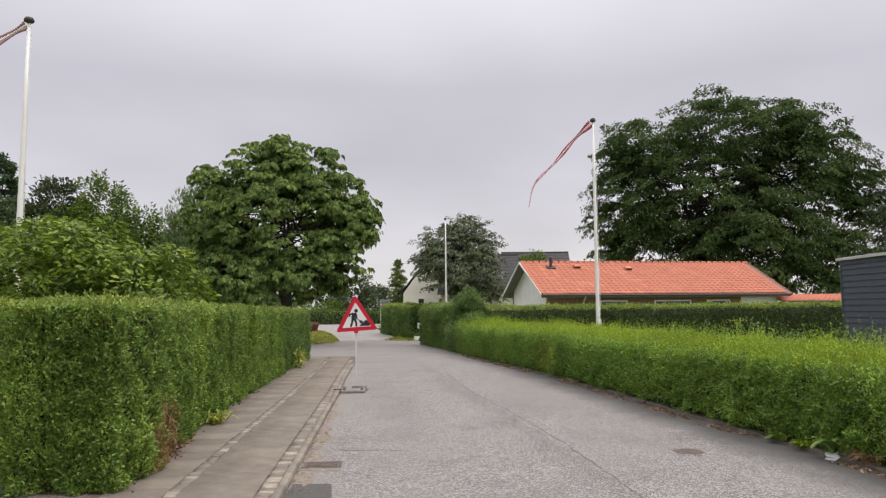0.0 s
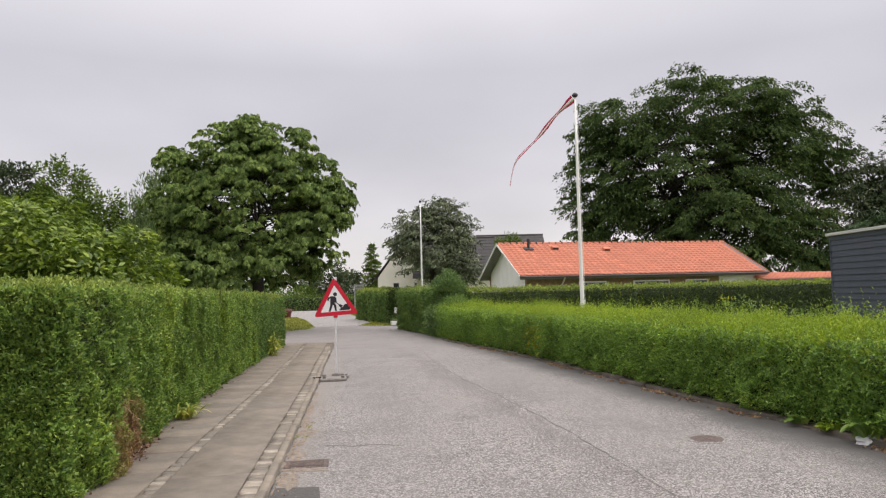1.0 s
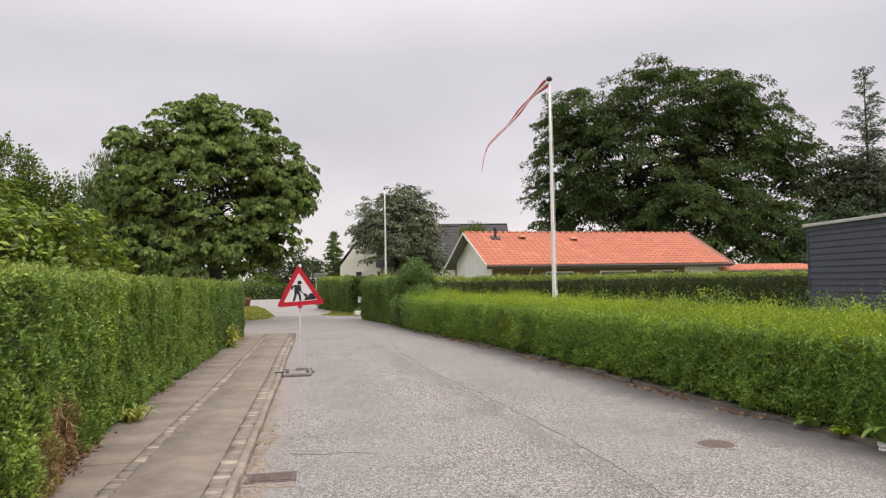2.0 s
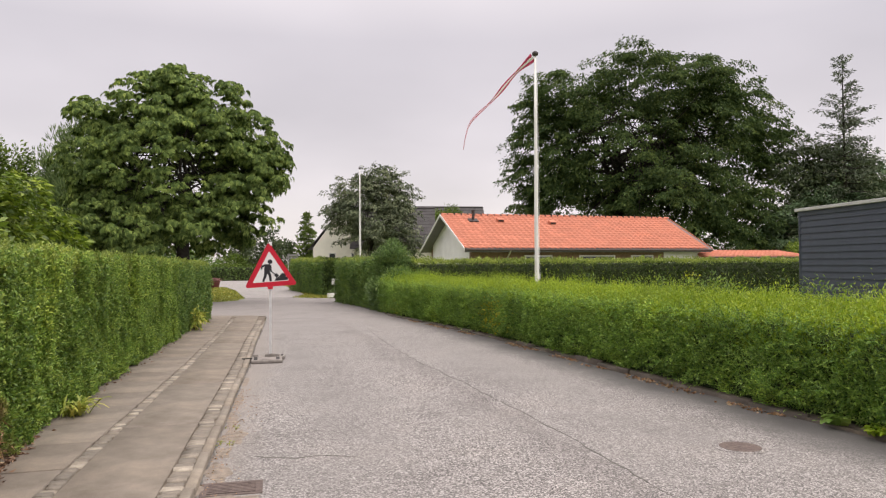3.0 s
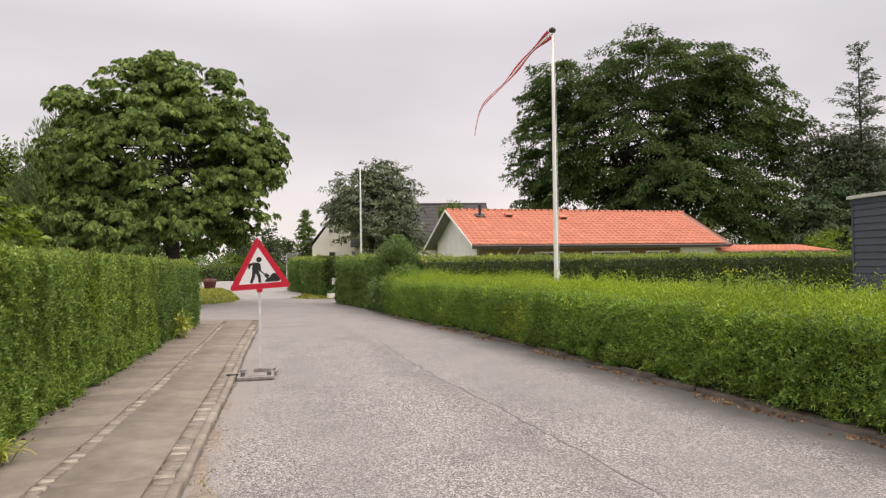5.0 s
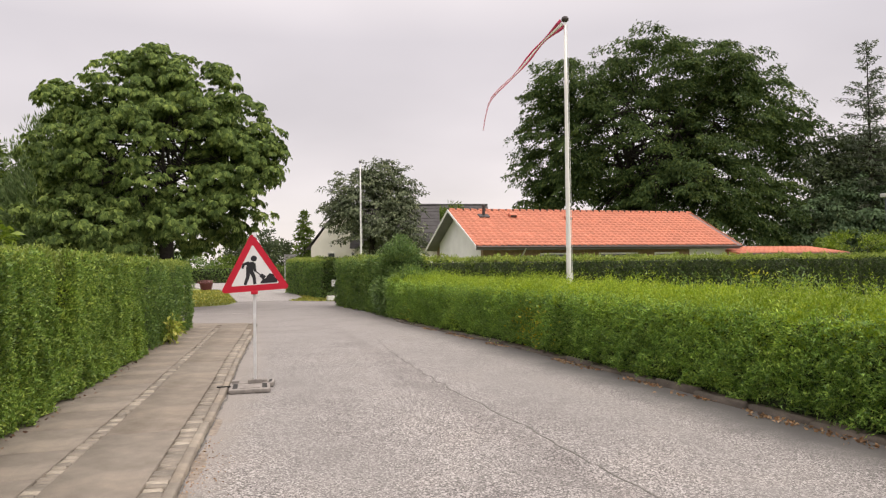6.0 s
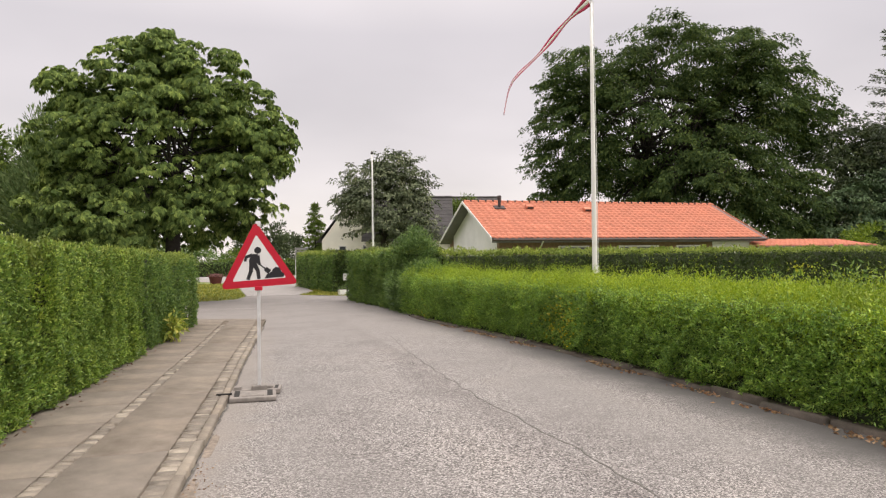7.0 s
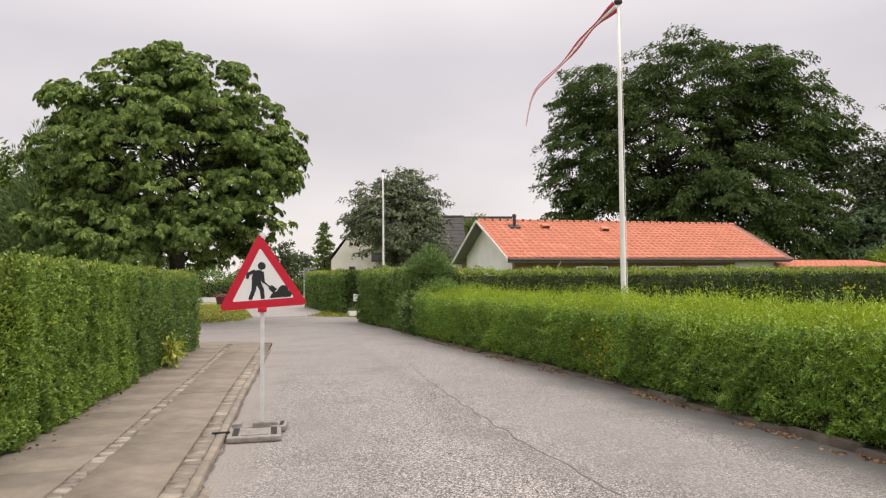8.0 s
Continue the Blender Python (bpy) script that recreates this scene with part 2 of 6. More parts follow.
def stone(name, dark, light, scale=8.0, bump=0.35, own=0.35):
    """Stone or concrete pieces, each a little different."""
    m, nt, b = material(name, 0.85, 0.0, 0.3)
    info = nt.nodes.new("ShaderNodeObjectInfo")
    base = ramp(nt, grain(nt, scale, 6, 0.62), [(0.25, dark), (0.75, light)])
    tint = ramp(nt, info.outputs["Random"], [(0.0, (1 - own * 0.6, 1 - own * 0.6, 1 - own * 0.6)), (0.7, (0.97, 0.95, 0.93)), (1.0, (1 + own * 1.3, 1 + own * 1.3, 1 + own * 1.2))])
    stain = ramp(nt, grain(nt, 1.3, 6, 0.7, None, "Object"), [(0.3, (0.84, 0.83, 0.81)), (0.5, (1, 1, 1)), (0.72, (1.16, 1.12, 1.06))])
    base = blend(nt, 1.0, base, stain, "MULTIPLY")
    speck = ramp(nt, grain(nt, 120, 2), [(0.3, (0.82, 0.82, 0.82)), (0.7, (1.12, 1.12, 1.12))])
    nt.links.new(blend(nt, 1.0, blend(nt, 1.0, base, tint, "MULTIPLY"), speck, "MULTIPLY"), b.inputs["Base Color"])
    relief(nt, b, grain(nt, 45, 5), bump, 0.006)
    return m


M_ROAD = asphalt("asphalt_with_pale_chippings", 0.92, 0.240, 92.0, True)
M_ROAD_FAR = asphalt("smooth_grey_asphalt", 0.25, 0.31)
M_PATCH = asphalt("dark_asphalt_patch", 0.2, 0.10, 140)
M_SLAB = stone("concrete_slab", (0.168, 0.143, 0.117), (0.262, 0.228, 0.192), 2.6, 0.25, 0.05)
M_SETT = stone("granite_sett", (0.175, 0.152, 0.126), (0.31, 0.276, 0.234), 9.0, 0.5, 0.42)
M_KERB = stone("granite_kerb", (0.185, 0.160, 0.132), (0.300, 0.265, 0.222), 6.0, 0.4, 0.12)
# Concrete toned dark so the kerb at the wild hedge stands out less.
M_OLDKERB = stone("dark_concrete", (0.085, 0.072, 0.060), (0.150, 0.128, 0.108), 7.0, 0.6, 0.25)
M_JOINT = plain("sandy_joint", (0.16, 0.13, 0.10), 0.95, scale=9, vary=0.45, bump=0.5)
M_CRACK = plain("dark_crack", (0.15, 0.14, 0.128), 0.95, scale=20, vary=0.5)
M_SAND = plain("orange_sand", (0.255, 0.212, 0.172), 0.95, scale=14, vary=0.45, bump=0.6, fine=130)
M_BARK = plain("bark", (0.036, 0.031, 0.026), 0.95, scale=7, vary=0.5, bump=0.8, fine=25)
# Dark tone for inner twigs together with the shade among them.
M_TWIG = plain("shaded_hedge_twigs", (0.040, 0.052, 0.022), 0.95, scale=9, vary=0.6, bump=0.9, fine=40)
M_WHITE = plain("white_paint", (0.78, 0.77, 0.75), 0.45, scale=1.5, vary=0.08, bump=0.03)
M_POLE = plain("white_fibreglass", (0.80, 0.79, 0.77), 0.35, scale=2.0, vary=0.07, bump=0.02)
M_PENNANT = plain("red_pennant_cloth", (0.52, 0.055, 0.135), 0.8, scale=9, vary=0.3)
M_FADED = plain("faded_pennant_cloth", (0.42, 0.21, 0.27), 0.8, scale=9, vary=0.35)
M_RED = plain("red_reflective_film", (0.52, 0.008, 0.030), 0.35, scale=5, vary=0.12, bump=0.02)
M_SIGNW = plain("white_reflective_film", (0.74, 0.73, 0.72), 0.4, scale=5, vary=0.05, bump=0.02)
M_BLACK = plain("black_film", (0.018, 0.017, 0.02), 0.45, scale=5, vary=0.2, bump=0.02)
M_ZINC = plain("galvanised_steel", (0.66, 0.66, 0.66), 0.5, 0.25, 9, 0.15, 0.05)
M_RUBBER = plain("grey_recycled_plastic", (0.25, 0.225, 0.205), 0.85, scale=12, vary=0.3, bump=0.3)
# Dark tone for the shade in slots and the gully, and for the strap.
M_DARK = plain("dark_slot", (0.03, 0.028, 0.026), 0.9, scale=12, vary=0.3)
M_RUST = plain("rusty_cast_iron", (0.135, 0.102, 0.090), 0.85, 0.1, 22, 0.4, 0.4)
M_CLAD = plain("anthracite_cladding", (0.053, 0.064, 0.086), 0.6, scale=3, vary=0.16, bump=0.12, fine=45)
M_ALU = plain("pale_metal_edge", (0.55, 0.55, 0.53), 0.45, 0.5, 5, 0.12, 0.05)
M_RENDER = plain("grey_white_render", (0.80, 0.80, 0.79), 0.9, scale=1.2, vary=0.10, bump=0.25)
M_CREAM = plain("cream_render", (0.86, 0.83, 0.76), 0.9, scale=1.0, vary=0.10, bump=0.25)
M_BRICK = plain("brown_brick", (0.24, 0.16, 0.10), 0.9, scale=7, vary=0.35, bump=0.4)
M_SOFFIT = plain("dark_soffit", (0.17, 0.17, 0.17), 0.8, scale=3, vary=0.15)
M_GUTTER = plain("brown_gutter", (0.09, 0.065, 0.06), 0.5, 0.2, 4, 0.2)
M_PIPE = plain("dark_vent_pipe", (0.06, 0.05, 0.05), 0.6, 0.2, 6, 0.2)
M_PANTIER = stone("orange_clay_tile", (0.54, 0.192, 0.122), (0.64, 0.255, 0.170), 5.0, 0.25, 0.12)
M_DARKROOF = plain("dark_grey_roof_tile", (0.075, 0.07, 0.07), 0.8, scale=3, vary=0.3, bump=0.4)
M_GLASS = plain("dark_window_glass", (0.03, 0.035, 0.04), 0.08, scale=2, vary=0.2, bump=0.0, spec=0.8)
M_LITTER = plain("white_plastic_film", (0.80, 0.80, 0.80), 0.5, scale=12, vary=0.1)
M_TERRA = plain("dark_red_planter", (0.13, 0.035, 0.035), 0.7, scale=8, vary=0.25)
M_SLATE = plain("weathered_grey_board", (0.22, 0.22, 0.21), 0.8, scale=5, vary=0.25)
M_FLOWER = leafy("pink_flowers", (0.10, 0.10, 0.05), (0.32, 0.12, 0.13), (0.5, 0.26, 0.26))
M_BROADYEL = leafy("yellow_green_bloom", (0.34, 0.38, 0.02), (0.48, 0.50, 0.03), (0.60, 0.60, 0.08))
M_YELLOW = leafy("yellow_flowers", (0.5, 0.4, 0.02), (0.65, 0.52, 0.03), (0.72, 0.62, 0.08))


def brown_spot(nt):
    """The dead patch low in the hedge."""
    geo = nt.nodes.new("ShaderNodeNewGeometry")
    d = nt.nodes.new("ShaderNodeVectorMath")
    d.operation = "DISTANCE"
    nt.links.new(geo.outputs["Position"], d.inputs[0])
    d.inputs[1].default_value = (-1.62, 12.55, -0.20)
    edge = nt.nodes.new("ShaderNodeMath")
    edge.operation = "MULTIPLY_ADD"
    nt.links.new(grain(nt, 5, 3), edge.inputs[0])
    edge.inputs[1].default_value = 0.35
    half = nt.nodes.new("ShaderNodeMath")
    half.operation, half.inputs[1].default_value = "MULTIPLY", 0.5
    nt.links.new(d.outputs["Value"], half.inputs[0])
    nt.links.new(half.outputs[0], edge.inputs[2])
    return ramp(nt, edge.outputs[0], [(0.50, (0.9, 0.9, 0.9)), (0.70, (0, 0, 0))])


M_LEAF_LEFT = leafy("privet_leaf", (0.087, 0.156, 0.034), (0.233, 0.380, 0.069), (0.462, 0.570, 0.120), 0.9, extra=(brown_spot, (0.34, 0.20, 0.10)))
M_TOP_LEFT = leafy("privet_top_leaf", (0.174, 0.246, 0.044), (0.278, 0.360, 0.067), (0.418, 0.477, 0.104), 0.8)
M_LEAF_RIGHT = leafy("wild_hedge_leaf", (0.074, 0.155, 0.031), (0.239, 0.421, 0.073), (0.516, 0.690, 0.136), 0.8)
M_TOP_RIGHT = leafy("fresh_shoot_leaf", (0.191, 0.298, 0.017), (0.308, 0.438, 0.028), (0.463, 0.553, 0.051), 0.9)
# Dark leaf whose colour carries shade for the garden hedge face and chestnut shrub.
M_LEAF_BACK = leafy("shaded_dark_leaf", (0.027, 0.056, 0.013), (0.056, 0.096, 0.020), (0.105, 0.146, 0.032), 0.9)
M_LEAF_ROADSIDE = leafy("roadside_hedge_leaf", (0.088, 0.161, 0.042), (0.161, 0.272, 0.064), (0.274, 0.383, 0.084), 0.9)
M_BUSH = leafy("clipped_bush_leaf", (0.083, 0.143, 0.042), (0.147, 0.242, 0.071), (0.250, 0.362, 0.112), 0.8)
M_SHRUB = leafy("bright_shrub_leaf", (0.073, 0.130, 0.012), (0.181, 0.271, 0.025), (0.338, 0.420, 0.054), 0.8)
M_CHESTNUT = leafy("chestnut_leaf", (0.067, 0.110, 0.033), (0.152, 0.225, 0.062), (0.318, 0.406, 0.110), 1.0, 0.28, rough=0.65, gloss=0.12)
# Beech darks are raised in colour to stand in for distance haze.
M_BEECH = leafy("hazed_beech_leaf", (0.051, 0.087, 0.033), (0.080, 0.125, 0.042), (0.141, 0.190, 0.054), 2.5, 0.38, rough=0.7, gloss=0.08)
M_GREYTREE = leafy("whitebeam_leaf", (0.073, 0.096, 0.048), (0.139, 0.171, 0.088), (0.257, 0.288, 0.173), 1.2, 0.15, rough=0.6, gloss=0.3)
M_LARCH = leafy("larch_needles", (0.085, 0.110, 0.075), (0.135, 0.165, 0.11), (0.20, 0.23, 0.16), 1.5, 0.2, rough=0.6, gloss=0.15)
M_SPRUCE = leafy("spruce_needles", (0.057, 0.098, 0.048), (0.090, 0.144, 0.068), (0.133, 0.194, 0.089), 1.5, 0.1, rough=0.6, gloss=0.15)
M_WILLOW = leafy("willow_leaf", (0.116, 0.179, 0.070), (0.175, 0.247, 0.095), (0.270, 0.345, 0.149), 1.2, 0.25, rough=0.6, gloss=0.15)
M_BIRCH = leafy("birch_leaf", (0.076, 0.127, 0.022), (0.128, 0.193, 0.035), (0.198, 0.264, 0.054), 1.4, 0.25, rough=0.6, gloss=0.15)
M_PURPLE = leafy("dull_dark_leaf", (0.055, 0.080, 0.042), (0.091, 0.124, 0.056), (0.132, 0.163, 0.079), 1.3, 0.15, rough=0.6, gloss=0.15)
M_GRASS = leafy("grass_blade", (0.190, 0.217, 0.033), (0.293, 0.306, 0.050), (0.483, 0.421, 0.088), 1.5, 0.25)
M_DEADLEAF = leafy("dead_leaf", (0.104, 0.056, 0.036), (0.229, 0.123, 0.072), (0.374, 0.246, 0.168), 0.6, 0.1, 0.8)
M_STRAW = leafy("dry_straw", (0.20, 0.10, 0.05), (0.36, 0.20, 0.10), (0.55, 0.40, 0.24), 0.6, 0.1, 0.8)
M_BROAD = leafy("broad_weed_leaf", (0.17, 0.29, 0.05), (0.26, 0.40, 0.08), (0.38, 0.50, 0.12), 0.5, 0.3)
M_WEED = leafy("yellowing_weed_leaf", (0.207, 0.275, 0.033), (0.368, 0.418, 0.066), (0.575, 0.528, 0.132), 0.5, 0.3)

m_ground, gt, gb = material("mown_grass_and_soil", 0.95)
turf = ramp(gt, grain(gt, 1.1, 6, 0.65), [(0.3, (0.12, 0.155, 0.035)), (0.55, (0.18, 0.215, 0.055)), (0.8, (0.25, 0.25, 0.09))])
gt.links.new(blend(gt, 0.35, turf, ramp(gt, grain(gt, 26, 4), [(0.3, (0.07, 0.10, 0.025)), (0.7, (0.27, 0.30, 0.10))])), gb.inputs["Base Color"])
relief(gt, gb, grain(gt, 40, 4), 0.8, 0.03)
M_GROUND = m_ground

# ---------------------------------------------------------------- ground and road
KERB_Y = [-12, 0, 10.75, 12.9, 15.3, 18.6, 20.75, 22.3, 25.5, 27.6, 30.0]
KERB_X = [-2.2, -1.14, -0.13, 0.07, 0.29, 0.60, 0.77, 0.90, 1.20, 1.38, 1.58]
HEDGE_L = [(-1.70, 11.05), (-1.50, 14.5), (-1.23, 18.0), (-1.06, 20.0), (-0.85, 22.0), (-0.55, 24.7), (-0.14, 28.6)]
HEDGE_R = [(6.24, 2.0), (6.12, 9.0), (6.04, 13.0), (6.04, 17.0), (6.02, 20.0), (5.94, 22.5), (5.79, 24.8), (5.62, 26.5), (5.45, 28.4), (5.40, 30.4)]


def kerb_x(y):
    return float(np.interp(y, KERB_Y, KERB_X))


ground = part("ground", prism([(-500, -400), (500, -400), (500, 900), (-500, 900)], -1.0, -0.03), M_GROUND)
tagged(ground, "mown grass and soil, slightly yellowed", "ground", kind="structure")

left_edge = [(kerb_x(y), y) for y in (-12, 0, 6, 10.75, 12.9, 15.3, 18.6, 20.75, 22.3, 25.5, 27.6, 29.6)]
road = part("road", prism(left_edge + [(0.4, 30.6), (-0.3, 30.9), (-30, 32.5), (-30, 38.5), (-0.9, 39.5), (0.2, 39.9), (0.9, 40.6), (1.35, 42.9), (3.5, 43.0), (4.6, 41.6), (7.5, 40.6), (7.5, 38.4), (5.3, 37.4), (5.75, 33.0), (5.75, 30.0), (6.0, 26.5), (6.25, 22.0), (6.3, 10.0), (6.6, -12.0)][::1], -0.10, 0.0), M_ROAD)
tagged(road, "worn grey asphalt road with pale stone chippings", "road", kind="structure")
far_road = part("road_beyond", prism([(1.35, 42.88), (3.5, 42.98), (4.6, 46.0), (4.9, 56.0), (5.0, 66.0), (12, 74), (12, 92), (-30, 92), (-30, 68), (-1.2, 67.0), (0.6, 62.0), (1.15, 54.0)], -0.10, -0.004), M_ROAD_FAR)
tagged(far_road, "pale smooth asphalt lane beyond the junction", "road", kind="structure")

SEAM = [(3.12, 9.6), (3.16, 10.4), (3.22, 11.2), (3.28, 12.3), (3.33, 13.2), (3.37, 14.6), (3.38, 15.8), (3.35, 17.0), (3.34, 18.0), (3.38, 19.1), (3.46, 20.8), (3.56, 22.5), (3.66, 23.4), (3.82, 25.0)]
for k, (i0, i1, w) in enumerate(((0, 3, 0.016), (2, 6, 0.022), (5, 9, 0.026), (8, 12, 0.022), (11, 14, 0.014))):
    part("crack", ribbon(SEAM[i0:i1], w, 0.003, 0.02, 60 + k, 0.022), M_CRACK, road, "dark ragged seam in the asphalt")
part("crack", ribbon([(0.42, 12.95), (0.75, 12.75), (1.0, 12.8), (1.3, 12.62)], 0.03, 0.003, 0.02, 30), M_CRACK, road, "dark ragged crack in the asphalt")
part("repair_patch", prism([(-0.14, 10.55), (-0.05, 11.25), (0.33, 11.18), (0.32, 10.5)], -0.02, 0.005, 0.003), M_PATCH, road, "dark smooth square asphalt repair")
part("crack", ribbon([(1.3, 42.9), (2.3, 42.7), (3.6, 42.95), (5.0, 41.5)], 0.10, 0.003, 0.02, 5), M_CRACK, road, "dark joint across the junction")
part("light_strip", ribbon([(-2.2, 35.6), (0.2, 35.0), (1.6, 34.6)], 0.20, 0.003, 0.02, 9), M_ROAD_FAR, road, "pale worn asphalt strip")

# Thin dark ribbon paints the line of shadow and soil below the kerb.
part("kerb_shadow_soil", ribbon([(kerb_x(v) + 0.008, v) for v in np.linspace(2.0, 28.2, 90)], 0.03, 0.004, 0.01, 17), M_CRACK, road, "dark strip for soil and painted shadow at the kerb foot")
# sand and loose dirt along the left kerb


def blob(cx, cy, w, ln, z, seed, turn=0.0):
    """A thin irregular patch with a feathered outline."""
    r = np.random.default_rng(seed)
    n = 64
    a = np.linspace(0, 2 * math.pi, n, endpoint=False)
    rad = 1 + sum(r.normal() * 0.30 / k**0.8 * np.cos(k * a + r.uniform(0, 6.28)) for k in range(2, 12))
    x, y = np.cos(a) * rad * w / 2, np.sin(a) * rad * ln / 2
    c, s = math.cos(turn), math.sin(turn)
    v = np.concatenate([np.c_[cx + c * x - s * y, cy + s * x + c * y, np.full(n, z - 0.008)], np.c_[cx + 0.93 * (c * x - s * y), cy + 0.93 * (s * x + c * y), np.full(n, z)], [[cx, cy, z + 0.004]]])
    i = np.arange(n)
    k = (i + 1) % n
    me = bpy.data.meshes.new("patch")
    me.from_pydata(v.tolist(), [], np.stack([i, k, n + k, n + i], 1).tolist() + np.stack([n + i, n + k, np.full(n, 2 * n)], 1).tolist())
    return me


for k, (y, length, w, off) in enumerate(((11.45, 0.8, 0.20, 0.12), (12.55, 0.5, 0.22, 0.10), (13.15, 0.35, 0.14, 0.09), (13.75, 0.6, 0.24, 0.13), (14.5, 0.8, 0.12, 0.06), (15.6, 1.0, 0.10, 0.05), (17.0, 0.8, 0.09, 0.05))):
    part("loose_sand", blob(kerb_x(y) + off, y, w, length, 0.004, 40 + k, -0.09), M_SAND, road, "orange sand and dirt washed to the kerb")
n_s = 420
sy = rng.uniform(10.8, 16.5, n_s)
sx = np.array([kerb_x(v) for v in sy]) + 0.02 + np.abs(rng.normal(size=n_s)) * 0.13 * (0.5 + 0.5 * (waves(np.c_[sy, sy * 0, sy * 0], 1.2, 3) > 0))
grit = part("loose_grit", np_mesh("loose_grit", *leaf_quads(np.c_[sx, sy, np.full(n_s, 0.006)], np.c_[rng.normal(size=(n_s, 2)), np.full(n_s, 0.1)], 0.018 * rng.uniform(0.5, 1.5, n_s), 0.010)), M_STRAW)
tagged(grit, "brown grit and leaf bits along the kerb", "grit", kind="stuff")

# soil strip under the hedge and the open patch before its end
soil = part("soil_strip", prism([(-1.55, 10.4), (-1.42, 14.5), (-1.12, 18.0), (-0.95, 20.0), (-0.74, 22.0), (-0.44, 24.7), (-0.02, 28.8), (-1.6, 28.9), (-3.1, 11.0), (-3.4, 10.4)], -0.05, 0.050), M_JOINT)
tagged(soil, "bare brown soil strip beneath the clipped hedge", "soil", kind="structure")
soil_r = part("soil_strip", prism([(5.96, 10.0), (5.98, 22.0), (5.60, 26.4), (5.36, 29.6), (7.6, 29.6), (7.8, 2.0), (6.2, 2.0)], -0.05, 0.03), M_JOINT)
tagged(soil_r, "bare soil with dead leaves beneath the wild hedge", "soil", kind="structure")


# ---------------------------------------------------------------- hedges
def polyline(line, step=0.35):
    p = np.asarray(line, float)
    s = np.r_[0, np.cumsum(np.linalg.norm(np.diff(p, axis=0), axis=1))]
    t = np.linspace(0, s[-1], max(4, int(s[-1] / step) + 1))
    return np.stack([np.interp(t, s, p[:, 0]), np.interp(t, s, p[:, 1])], 1), s[-1]


def along(line, t):
    """Points and outward normals (to the right of the way) at shares t of a line."""
    p = np.asarray(line, float)
    s = np.r_[0, np.cumsum(np.linalg.norm(np.diff(p, axis=0), axis=1))]
    d = t * s[-1]
    q = np.stack([np.interp(d, s, p[:, 0]), np.interp(d, s, p[:, 1])], 1)
    e = 0.15
    q2 = np.stack([np.interp(np.minimum(d + e, s[-1]), s, p[:, 0]), np.interp(np.minimum(d + e, s[-1]), s, p[:, 1])], 1)
    q1 = np.stack([np.interp(np.maximum(d - e, 0), s, p[:, 0]), np.interp(np.maximum(d - e, 0), s, p[:, 1])], 1)
    tan = unit(q2 - q1)
    return q, np.stack([tan[:, 1], -tan[:, 0]], 1), s[-1]


